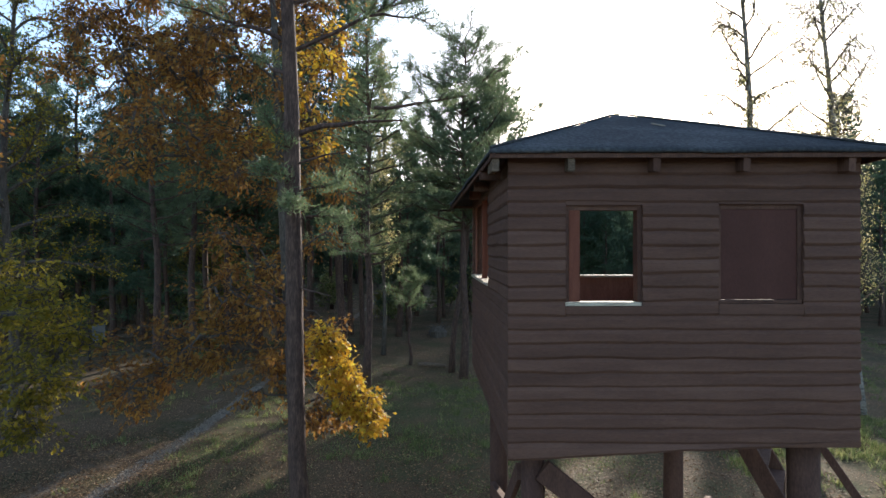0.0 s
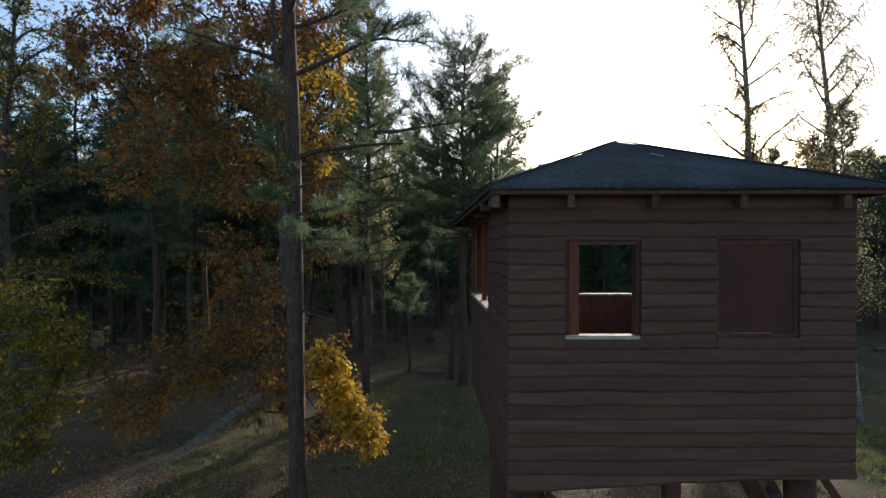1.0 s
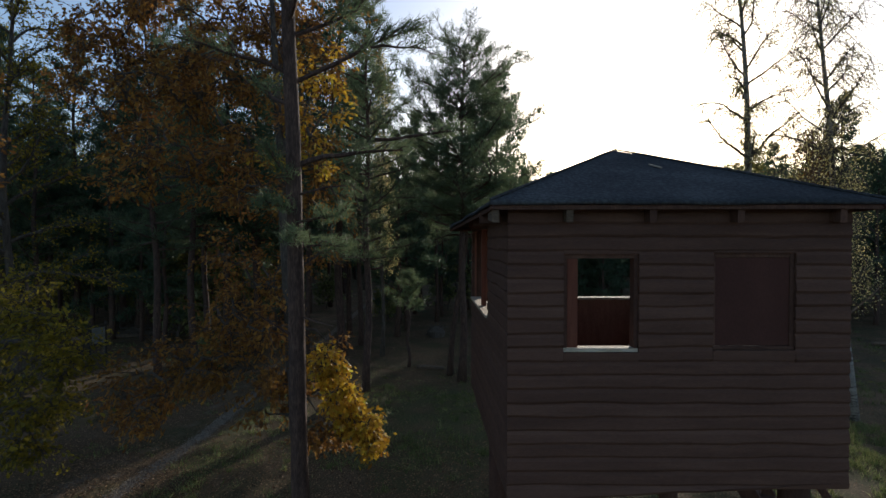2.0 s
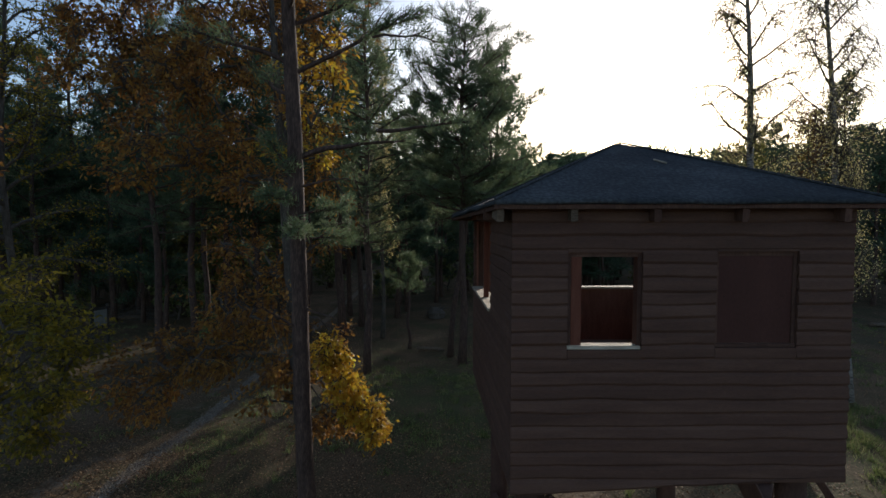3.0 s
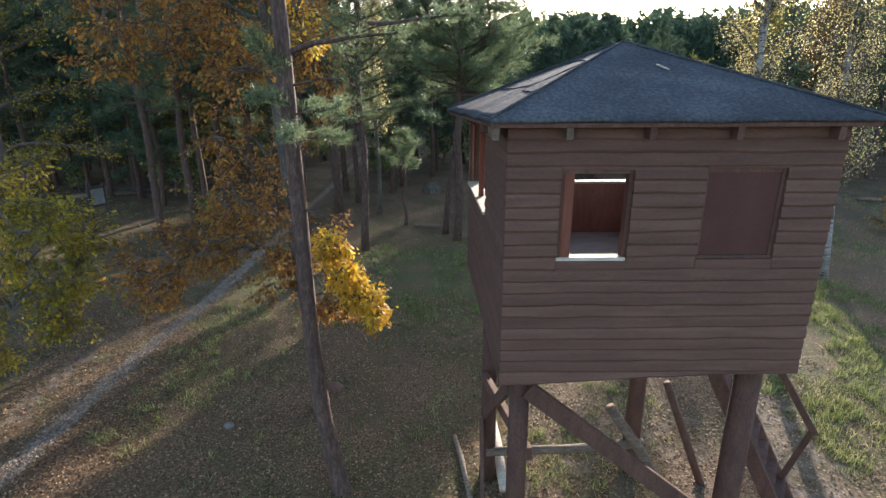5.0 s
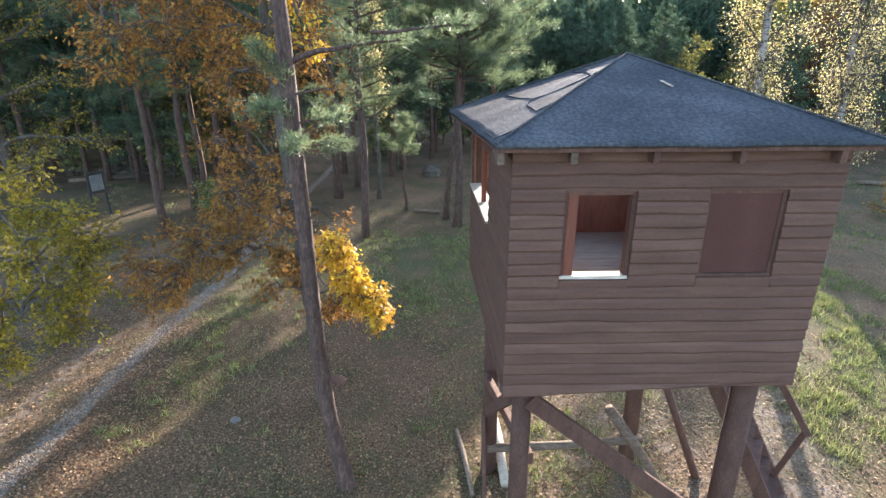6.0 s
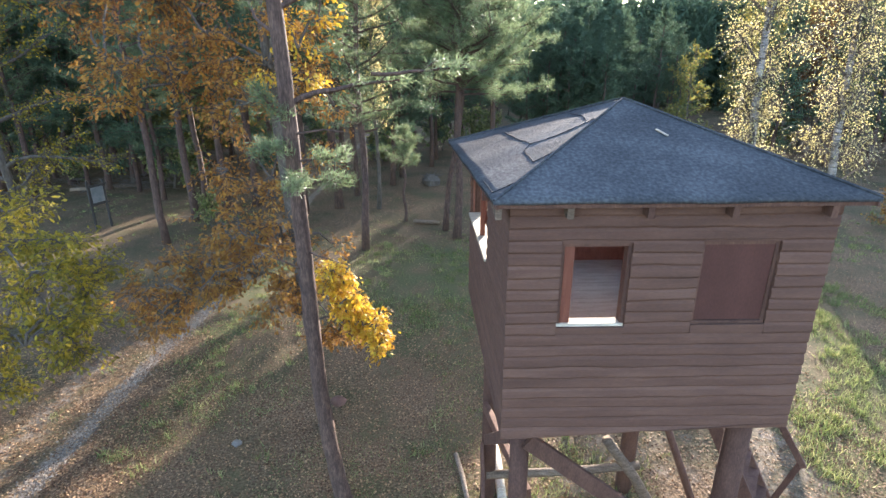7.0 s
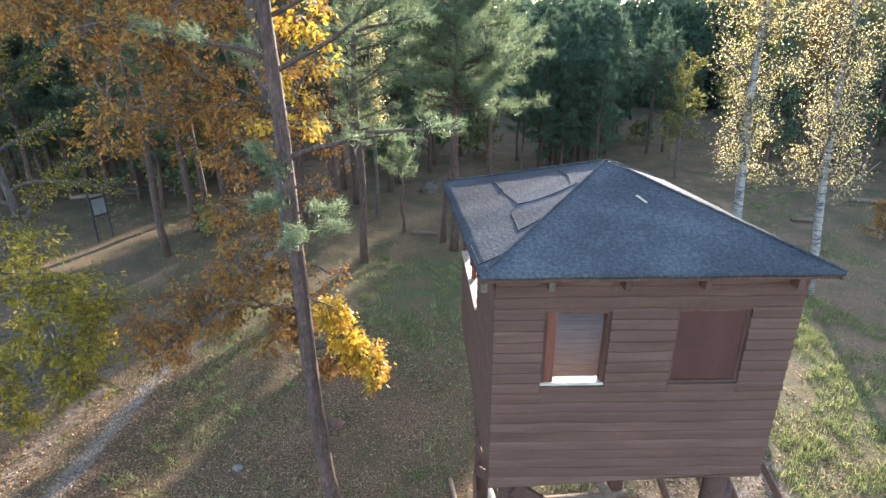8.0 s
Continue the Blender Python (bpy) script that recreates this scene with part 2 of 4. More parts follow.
def bough(rng, start, way, length, r, droop, n=6, wobble=0.12):
    """Points and radii of a limb that bends on its way."""
    pts, rad, p, d = [Vector(start)], [r], Vector(start), Vector(way).normalized()
    for i in range(n):
        d = (d + wobble * Vector(rng.normal(size=3)) + Vector((0, 0, droop))).normalized()
        p = p + d * (length / n)
        pts.append(p.copy())
        rad.append(r * (1 - 0.85 * (i + 1) / n) + 0.004)
    return pts, rad


def tufts(rng, centres, ways, count, length, template=NEEDLE, spread=0.75):
    """Bundles of needles round the end of each twig."""
    c = np.repeat(np.asarray(centres, float), count, 0)
    d = np.repeat(np.asarray(ways, float), count, 0) + spread * rng.normal(size=(len(c), 3))
    c = c + 0.35 * length * rng.normal(size=c.shape)
    return c, d, rng.normal(size=c.shape), length * rng.uniform(0.7, 1.25, len(c))


def pine_limb(rng, wood, cen, way, start, out, length, r, droop, step=0.16, side=0.34, n=7, lite=False, bare=0.28):
    """One pine limb with side twigs; adds wood and notes where the needles sit."""
    pts, rad = bough(rng, start, out, length, r, droop, n)
    wood.tube(pts, rad, 3 if lite else 6)
    run = 0.0
    for i in range(n):
        a, b = pts[i], pts[i + 1]
        seg = (b - a).length
        run += seg
        if run < length * bare:
            continue
        for k in range(max(1, int(seg / step))):
            q = a.lerp(b, rng.uniform())
            for sgn in (-1, 1):
                d = (b - a).normalized()
                tw = (d * 0.6 + sgn * d.cross(Vector((0, 0, 1))) * rng.uniform(0.4, 1.0) + Vector((0, 0, rng.uniform(-0.15, 0.5)))).normalized()
                ln = side * length * rng.uniform(0.35, 1.0) * (1.15 - run / length * 0.7)
                e = q + tw * ln
                if lite:
                    wood.add([q - Vector((0, 0, 0.012)), q + Vector((0, 0, 0.012)), e], [(0, 1, 2)])
                else:
                    wood.tube([q, q.lerp(e, 0.5) + Vector((0, 0, 0.03)), e], [0.011, 0.008, 0.003], 3)
                for m in range(max(2, int(ln / 0.13))):
                    cen.append(tuple(q.lerp(e, rng.uniform(0.25, 1.0)) + Vector(rng.normal(size=3)) * 0.03))
                    way.append(tuple((tw + Vector((0, 0, 0.45))).normalized()))
    cen.append(tuple(pts[-1])); way.append(tuple((pts[-1] - pts[-2]).normalized()))


def pine(seed, height, base, spread, limbs, radius, at, needles=12, nlen=0.13, label="", material=None, template=NEEDLE, step=0.16, lean=(0, 0), group="pines of the wood", lite=False, side=0.34, taper=0.62):
    rng = np.random.default_rng(seed)
    ob = thing("pine_tree", label, "tree", at, group)
    tw, br, cen, way = Soup(), Soup(), [], []
    n = 12
    pts = [Vector((lean[0] * (i / n) + 0.06 * math.sin(i * 1.3 + seed), lean[1] * (i / n) + 0.05 * math.cos(i * 0.9 + seed), height * i / n - (0.15 if i == 0 else 0))) for i in range(n + 1)]
    tw.tube(pts, [radius * (1.25 if i == 0 else 1) * (1 - 0.86 * (i / n) ** 1.2) for i in range(n + 1)], 10, 0.12)
    for i in range(limbs):
        f = (i + rng.uniform(0, 0.8)) / limbs
        h = base + (height - base) * f
        k = min(n - 1, int(h / height * n))
        q = pts[k].lerp(pts[k + 1], h / height * n - k)
        a = i * 2.4 + rng.uniform(-0.5, 0.5)
        ln = spread * (0.55 + 0.45 * math.sin(math.pi * min(1, 0.25 + f * 0.8))) * (1 - taper * f ** 1.8) * rng.uniform(0.65, 1.15)
        pine_limb(rng, br, cen, way, q, (math.cos(a), math.sin(a), 0.1 + 0.5 * f), ln, 0.035 * (1 - 0.6 * f) + 0.008, 0.03, step, side, lite=lite)
    part("trunk", tw, pine_bark_m, ob, smooth=True)
    part("branchwork", br, pine_bark_m, ob, kind="stuff")
    part("crown", Soup().leaves(*tufts(rng, cen, way, needles, nlen), *template), material or needle_m, ob, kind="stuff")
    return ob


def broad(seed, height, base, spread, limbs, radius, at, leaf_m, bark, leaf=0.12, per=18, template=OAK_LEAF, label="", name="oak_tree", lean=(0, 0), droop=0.0, twig=0.5, up=0.35, group="", twigs=5, lite=False, hang=0.0, twig_m=None, loose=0.045, low=1.0, stout=0.4):
    """A broad-leaved tree: trunk, limbs, twigs, and a leaf by leaf crown with gaps."""
    rng = np.random.default_rng(seed)
    ob = thing(name, label, "tree", at, group)
    tw, br, cen, way = Soup(), Soup(), [], []
    n = 10
    pts = [Vector((lean[0] * (i / n) + 0.09 * math.sin(i * 1.1 + seed), lean[1] * (i / n) + 0.08 * math.cos(i * 0.8 + seed), height * i / n - (0.15 if i == 0 else 0))) for i in range(n + 1)]
    tw.tube(pts, [radius * (1.3 if i == 0 else 1) * (1 - 0.9 * (i / n)) + 0.006 for i in range(n + 1)], 9, 0.1)
    for i in range(limbs):
        f = (i + rng.uniform(0, 0.9)) / limbs
        h = base + (height * 0.97 - base) * f
        k = min(n - 1, int(h / height * n))
        q = pts[k].lerp(pts[k + 1], h / height * n - k)
        a = i * 2.4 + rng.uniform(-0.6, 0.6)
        ln = spread * (1 - 0.65 * f ** 1.6) * min(1.0, low + 1.5 * f) * rng.uniform(0.6, 1.15)
        lp, lr = bough(rng, q, (math.cos(a), math.sin(a), up + 0.4 * f), ln, stout * radius * (1 - 0.7 * f) + 0.008, droop, 7, 0.16)
        br.tube(lp, lr, 3 if lite else 6)
        for j in range(2, 8):
            for _ in range(twigs):
                d = turned(rng, (lp[j] - lp[j - 1]).normalized(), 0.75)
                s0 = lp[j - 1].lerp(lp[j], rng.uniform())
                tp, trd = bough(rng, s0, d, twig * rng.uniform(0.4, 1.2), 0.009, droop - hang, 3, 0.2)
                if lite:
                    br.add([s0 - Vector((0, 0, 0.01)), s0 + Vector((0, 0, 0.01)), tp[-1]], [(0, 1, 2)])
                else:
                    br.tube(tp, trd, 3)
                for _ in range(per):
                    u = rng.uniform(0.25, 3.0)
                    m = min(2, int(u))
                    cen.append(tuple(tp[m].lerp(tp[m + 1], u - m) + Vector(rng.normal(size=3)) * loose))
                    way.append(tuple(turned(rng, d, 0.8) + Vector((0, 0, -0.35))))
    part("trunk", tw, bark, ob, smooth=True)
    part("branchwork", br, twig_m or bark, ob, kind="stuff")
    c = np.asarray(cen)
    ups = rng.normal(size=c.shape) * 0.7 + np.array([0, 0, 1.0])
    part("crown", Soup().leaves(c, way, ups, leaf * rng.uniform(0.65, 1.25, len(c)), *template), leaf_m, ob, kind="stuff")
    return ob


def lay(x, y):
    """Height of the ground."""
    near = max(0.0, 1 - abs(x - 2.1) / 9) * max(0.0, 1 - abs(y - 6.3) / 9)
    hump = 0.10 * noise.noise(Vector((x * 0.25, y * 0.25, 3.1))) + 0.03 * noise.noise(Vector((x * 1.1, y * 1.1, 7.7)))
    rut = -0.05 * math.exp(-((x - trail(y)) / 0.5) ** 2)
    return hump * (1 - 0.7 * near) + rut + 0.012 * max(0.0, y - 25)


def trail(y):
    """Middle of the track, x for each y."""
    return -7.45 + 0.4 / (1 + math.exp(-max(-20.0, min(20.0, (y - 12.8) / 1.1)))) + 0.02 * max(0.0, y - 17)


# ---- ground ----
def spaced(lo, hi, step, far):
    inner = list(np.arange(lo, hi + 1e-6, step))
    out, d = [], step
    while d < far:
        d *= 1.5
        out.append(d)
    acc = np.cumsum(out)
    return np.array([lo - a for a in acc[::-1]] + inner + [hi + a for a in acc])


def build_ground():
    xs, ys = spaced(-20, 18, 0.2, 300), spaced(0, 36, 0.2, 300)
    xs = np.array(sorted({*xs.round(3), *np.arange(-9.0, -6.0, 0.1).round(3)}))
    v, sandy, grassy = [], [], []
    for y in ys:
        for x in xs:
            v.append((x, y, lay(x, y)))
            s = 0.66 * math.exp(-((x - trail(y)) / 0.24) ** 4) + 0.36 * math.exp(-((x - trail(y) + 0.75) / 0.35) ** 2) + 0.2 * math.exp(-((x - trail(y) - 0.6) / 0.25) ** 2)
            s = max(s, 0.34 * math.exp(-((x - 3.0) / 3.4) ** 4 - ((y - 7.8) / 2.6) ** 4))
            s = max(s, 0.46 * math.exp(-((x - 6.2 - 0.25 * (y - 7)) / 0.9) ** 4 - ((y - 8.0) / 4.0) ** 4))
            s = max(s, 0.45 * math.exp(-((x + 7.3 + 1.3) / 0.5) ** 2 - ((y - 10) / 5) ** 4))
            g = 0.36 * math.exp(-((x + 6.0) / 0.6) ** 2 - ((y - 14) / 5) ** 4)
            g = max(g, 0.42 * math.exp(-((x - 1.0) / 4.0) ** 4 - ((y - 16.5) / 4.5) ** 4))
            g = max(g, 0.3 * math.exp(-((x - 9.0) / 2.6) ** 4 - ((y - 9) / 5) ** 4))
            g = max(g, 0.05 + 0.14 * noise.noise(Vector((x * 0.2, y * 0.2, 0))))
            sandy.append(s); grassy.append(g)
    w = len(xs)
    f = [(j * w + i, j * w + i + 1, (j + 1) * w + i + 1, (j + 1) * w + i) for j in range(len(ys) - 1) for i in range(w - 1)]
    me = bpy.data.meshes.new("ground")
    me.from_pydata(v, [], f)
    for name, vals in (("sandy", sandy), ("grassy", grassy)):
        me.attributes.new(name, "FLOAT", "POINT").data.foreach_set("value", vals)
    me.materials.append(ground_m)
    me.shade_smooth()
    return tagged(new("ground", me), "leaf-strewn forest floor with patchy grass and a sandy track", "ground", kind="structure")


build_ground()


# ---- watchtower ----
FL, FR, BR, BL = (0.62, 4.70), (3.63, 4.70), (3.62, 8.65), (0.52, 8.65)
TOP, FLOOR = 6.02, 3.88


def low(x):
    """Lower edge of the cladding."""
    return 3.35 + (x - 0.62) * 0.048


tower = thing("watchtower", "brown stained wooden watchtower cabin on log posts with a felt roof", "watchtower", (2.1, 6.3, 0))
tower_inv = Matrix.Translation((-2.1, -6.3, 0))


def tpart(name, s, material, parent=None, label="", smooth=False):
    """A part of the tower, given in world metres."""
    s.v = [tuple(tower_inv @ Vector(p)) for p in s.v]
    return part(name, s, material, parent or tower, label, smooth)


brng = np.random.default_rng(5)


def clad(wall, a, b, spans_at, z_low, outward, pitch=0.125):
    """Lapped waney boards from a to b; spans_at(z0, z1) gives the runs of the wall that are closed at that height."""
    a, b = Vector((*a, 0)), Vector((*b, 0))
    d = (b - a).normalized()
    o = Vector((*outward, 0))
    z = z_low
    while z < TOP - 0.02:
        for u0, u1 in spans_at(z + 0.02, min(z + pitch, TOP) - 0.01):
            n = max(2, int((u1 - u0) / 0.22))
            s, pr = Soup(), Vector((0, 0, 0))
            v = []
            seedy = brng.uniform(0, 50)
            lift = brng.uniform(0, 0.012)
            for i in range(n + 1):
                u = u0 + (u1 - u0) * i / n
                wav = 0.02 * noise.noise(Vector((u * 2.0, seedy, 0))) + 0.008 * noise.noise(Vector((u * 7, seedy, 5)))
                lo = (z if z > z_low else low((a + d * u).x)) - 0.015 + wav
                hi = min(z + pitch + 0.012, TOP)
                p = a + d * u
                for dz, off in ((lo, 0.004), (lo, 0.028 + lift), (lo + 0.024, 0.043 + lift), (hi - 0.055, 0.04 + lift * 0.5), (hi, 0.02), (hi, 0.002)):
                    q = p + o * off
                    v.append((q.x, q.y, dz))
            f = [(i * 6 + j, i * 6 + (j + 1) % 6, i * 6 + 6 + (j + 1) % 6, i * 6 + 6 + j) for i in range(n) for j in range(6)]
            f += [(5, 4, 3, 2, 1, 0), tuple(n * 6 + j for j in range(6))]
            tpart("board", s.add(v, f), board_m, wall)
        z += pitch


def cuboid(s, x0, x1, y0, y1, z0, z1):
    return s.add([(x, y, z) for z in (z0, z1) for x, y in ((x0, y0), (x1, y0), (x1, y1), (x0, y1))],
                 [(3, 2, 1, 0), (4, 5, 6, 7), (0, 1, 5, 4), (1, 2, 6, 5), (2, 3, 7, 6), (3, 0, 4, 7)])


W1, W2 = (0.46, 1.14, 4.70, 5.58), (1.81, 2.56, 4.72, 5.59)   # along the front wall: from, to, sill, head


def front_spans(z0, z1):
    cuts = [(w[0], w[1]) for w in (W1, W2) if z1 > w[2] and z0 < w[3]]
    u, out = -0.048, []
    for c0, c1 in cuts:
        out.append((u, c0)); u = c1
    return out + [(u, 3.058)]


def lining(a, b, holes, inward, z0=3.5):
    """The inner skin of a wall round its openings, in one piece."""
    A, B, o = Vector((*a, 0)), Vector((*b, 0)), Vector((*inward, 0)) * 0.03
    length = (B - A).length
    us = sorted({0.0, length, *(h[0] for h in holes), *(h[1] for h in holes)})
    zs = sorted({z0, TOP, *(h[2] for h in holes), *(h[3] for h in holes)})
    nu, nz = len(us), len(zs)
    solid = {(i, j) for i in range(nu - 1) for j in range(nz - 1) if not any(h[0] <= us[i] < h[1] and h[2] <= zs[j] < h[3] for h in holes)}
    v = [(*(A.lerp(B, u / length) + o * k).xy, z) for k in (0, 1) for z in zs for u in us]
    at = lambda k, i, j: k * nu * nz + j * nu + i
    f = []
    for i, j in solid:
        f += [(at(0, i, j), at(0, i + 1, j), at(0, i + 1, j + 1), at(0, i, j + 1)), (at(1, i, j + 1), at(1, i + 1, j + 1), at(1, i + 1, j), at(1, i, j))]
        for (di, dj), (p, q) in (((-1, 0), ((i, j + 1), (i, j))), ((1, 0), ((i + 1, j), (i + 1, j + 1))), ((0, -1), ((i, j), (i + 1, j))), ((0, 1), ((i + 1, j + 1), (i, j + 1)))):
            if (i + di, j + dj) not in solid:
                f.append((at(0, *p), at(1, *p), at(1, *q), at(0, *q)))
    return Soup().add(v, f)


wall_f = tpart("wall", lining(FL, FR, (W1, W2), (0, 1)), lining_m, label="front wall of lapped waney boards with two window openings")
clad(wall_f, FL, FR, front_spans, 3.37, (0, -1))
LW = (1.62, 3.80, 4.76, 5.86)
sides = [(FL, BL, (-1, 0), LW), (FR, BR, (1, 0), LW), (BL, BR, (0, 1), (0.25, 2.85, 4.74, 5.9))]
for a, b, o, h in sides:
    w = tpart("wall", lining(a, b, (h,), (-o[0], -o[1])), lining_m, label="board wall with a long open lookout gap")
    ln = (Vector(b) - Vector(a)).length
    clad(w, a, b, lambda z0, z1, h=h, ln=ln: [(0, h[0]), (h[1], ln)] if z1 > h[2] and z0 < h[3] else [(0, ln)], 3.37, o)
    # sill and middle post of the lookout gap
    A, B = Vector((*a, 0)), Vector((*b, 0))
    d = (B - A).normalized()
    O = Vector((*o, 0))
    up = Vector((0, 0, 1))
    tpart("sill", Soup().beam(A + d * (h[0] + 0.005) - O * 0.03 + up * (h[2] + 0.02), A + d * (h[1] - 0.005) - O * 0.03 + up * (h[2] + 0.02), 0.2, 0.036), pale_m, label="pale weathered sill plank")
    m = A + d * (0.5 * (h[0] + h[1]) - 0.1) - O * 0.02
    tpart("post", Soup().beam(m + up * (h[2] + 0.04), m + up * 5.95, 0.07, 0.07, up=(0, 1, 0)), jamb_m)
# front windows: jambs, sill, and the boarded one
for k, w in enumerate((W1, W2)):
    x0, x1 = 0.62 + w[0], 0.62 + w[1]
    for nm, q in (("jamb", (x0 - 0.005, x0 + 0.035)), ("jamb", (x1 - 0.035, x1 + 0.005))):
        tpart(nm, cuboid(Soup(), q[0], q[1], 4.692, 4.80, w[2] + 0.03, w[3]), beam_m)
    tpart("head", cuboid(Soup(), x0 + 0.036, x1 - 0.036, 4.694, 4.80, w[3] - 0.035, w[3] + 0.004), beam_m)
    tpart("sill", Soup().beam((x0 + 0.002, 4.745, w[2] + 0.012), (x1 - 0.002, 4.745, w[2] + 0.012), 0.13, 0.034), pale_m if k == 0 else beam_m, label="pale window sill" if k == 0 else "")
for w in (W1, W2):
    tpart("apron", cuboid(Soup(), 0.62 + w[0] + 0.002, 0.62 + w[1] - 0.002, 4.652, 4.695, 4.625, w[2] - 0.006), board_m)
    tpart("lintel", cuboid(Soup(), 0.62 + w[0] + 0.002, 0.62 + w[1] - 0.002, 4.662, 4.69, w[3] + 0.006, 5.63), board_m)
x0, x1 = 0.62 + W2[0] + 0.037, 0.62 + W2[1] - 0.037
tpart("shutter", cuboid(Soup(), x0, x1, 4.703, 4.725, W2[2] + 0.032, W2[3] - 0.037), panel_m, label="closed red-brown shutter panel set in the opening")
tpart("shutter", cuboid(Soup(), 1.12, 1.215, 4.70, 4.722, W1[2] + 0.032, W1[3] - 0.037), jamb_m, label="edge of a red-brown shutter slid aside")
# corner posts
for (x, y), (ox, oy) in ((FL, (0.08, 0.08)), (FR, (-0.08, 0.08)), (BL, (0.08, -0.08)), (BR, (-0.08, -0.08))):
    tpart("corner_post", Soup().beam((x + ox, y + oy, 3.52), (x + ox, y + oy, TOP), 0.09, 0.09, up=(0, 1, 0)), beam_m)
# floor
for i in range(27):
    ya = 4.76 + i * 0.143
    tpart("floorboard", cuboid(Soup(), 0.66, 3.58, ya, ya + 0.139, FLOOR - 0.03, FLOOR + brng.uniform(0, 0.003)), floor_m)
for y in (4.9, 5.8, 6.7, 7.6, 8.5):
    tpart("joist", Soup().beam((0.6, y, FLOOR - 0.13), (3.66, y, FLOOR - 0.13), 0.12, 0.18), beam_m)
for x in (0.82, 3.4):
    tpart("bearer", Soup().tube([(x, 4.78, FLOOR - 0.33), (x, 8.6, FLOOR - 0.33)], [0.1, 0.1], 10), beam_m)
# posts
for x, y, r, dx in ((0.83, 4.92, 0.11, 0.03), (3.37, 4.95, 0.135, 0.01), (0.76, 7.2, 0.12, 0.0), (3.2, 7.35, 0.125, 0.0)):
    tpart("post", Soup().tube([(x + dx, y, -0.2), (x + dx * 0.5, y, 1.6), (x, y, FLOOR - 0.22)], [r * 1.12, r * 1.04, r], 14, 0.05), beam_m, smooth=True)
# braces
for a, b, w, h in (((0.9, 4.80, 3.2), (3.3, 4.80, 1.25), 0.06, 0.2), ((0.72, 5.0, 3.1), (0.68, 7.1, 1.3), 0.05, 0.16), ((0.64, 7.15, 1.2), (0.6, 6.2, 0.1), 0.06, 0.14),
                   ((0.66, 6.98, 2.05), (1.0, 5.06, 2.16), 0.09, 0.16)):
    tpart("brace", Soup().beam(a, b, w, h), beam_m)
tpart("brace", Soup().tube([(2.38, 6.3, 1.95), (2.9, 6.3, 1.2), (3.55, 6.3, 0.05)], [0.075, 0.08, 0.085], 9, 0.06), log_m, label="grey weathered round brace log", smooth=True)
tpart("brace", Soup().tube([(3.5, 7.0, 1.9), (4.33, 7.0, -0.1)], [0.06, 0.065], 8, 0.06), beam_m, smooth=True)
tpart("tie_log", Soup().tube([(0.72, 7.09, 0.58), (2.0, 7.1, 0.61), (3.36, 7.22, 0.62)], [0.075, 0.07, 0.075], 9, 0.06), log_m, label="grey-brown tie log low between the posts", smooth=True)
# roof
RC = [Vector((0.40, 4.48, 6.05)), Vector((3.87, 4.48, 6.06)), Vector((3.9, 8.75, 5.96)), Vector((0.12, 8.75, 5.94))]
APEX = Vector((2.06, 6.26, 6.79))


LAPS = [[(0.14, 0.36), (0.53, 0.37), (0.67, 0.385), (0.85, 0.66), (0.92, 0.75)], [(0.67, 0.38), (0.72, 0.32), (0.93, 0.29), (0.985, 0.42)], [(0.12, 0.74), (0.58, 0.75), (0.81, 0.72)], [(0.8, 0.02), (0.94, 0.02), (0.99, 0.14)]]


def roof_point(k, u, w, lift=0.0):
    """u along the eave, w up the slope of side k."""
    a, b = RC[k], RC[(k + 1) % 4]
    n = (b - a).cross(APEX - a).normalized()
    p = a.lerp(b, u).lerp(APEX, w)
    edge = min(u, 1 - u, 0.25) * 4 * (1 - w)
    p = p + n * (lift + 0.004 * edge * noise.noise(p * 2.1))
    return p - Vector((0, 0, 0.02 * (1 - w) * noise.noise(Vector((u * 6 + k * 9, 0, 0))) * (u * (1 - u) * 4)))


for k in range(4):
    s, n = Soup(), 16
    top = [[roof_point(k, i / n, min(j / n, 0.999)) for i in range(n + 1)] for j in range(n + 1)]
    v = [p for r in top for p in r] + [p - Vector((0, 0, 0.035)) for r in top for p in r]
    m = (n + 1) ** 2
    f = [(j * (n + 1) + i, j * (n + 1) + i + 1, (j + 1) * (n + 1) + i + 1, (j + 1) * (n + 1) + i) for j in range(n) for i in range(n)]
    f += [tuple(m + q for q in g[::-1]) for g in f] + [(i + 1, i, m + i, m + i + 1) for i in range(n)]
    sl = tpart("roof_slope", s.add(v, f), felt_m, label="grey mineral roofing felt slope", smooth=True)
    # lapped felt sheets with tarred edges
    laps = LAPS if k == 3 else []
    for line in laps:
        t = Soup()
        dense = []
        for (u0, w0), (u1, w1) in zip(line, line[1:]):
            dense += [roof_point(k, u0 + (u1 - u0) * q / 12, w0 + (w1 - w0) * q / 12, 0.001 + 0.003 * brng.uniform()) for q in range(13)]
        r = 0.008
        tpart("seam", t.tube(dense, [r * brng.uniform(0.35, 0.9) for _ in dense], 5), tar_m, sl)
for k in range(4):
    rp = [RC[k].lerp(APEX, i / 8) + Vector((0, 0, 0.012)) for i in range(9)]
    tpart("hip_strip", Soup().tube(rp, [0.013] * 8 + [0.008], 6, 0.3), felt_m, label="felt strip over the hip")
a, b = roof_point(0, 0.6, 0.63, 0.012), roof_point(0, 0.63, 0.56, 0.012)
tpart("batten", Soup().beam(a, b, 0.03, 0.012), pale_m, label="short pale nailed batten")
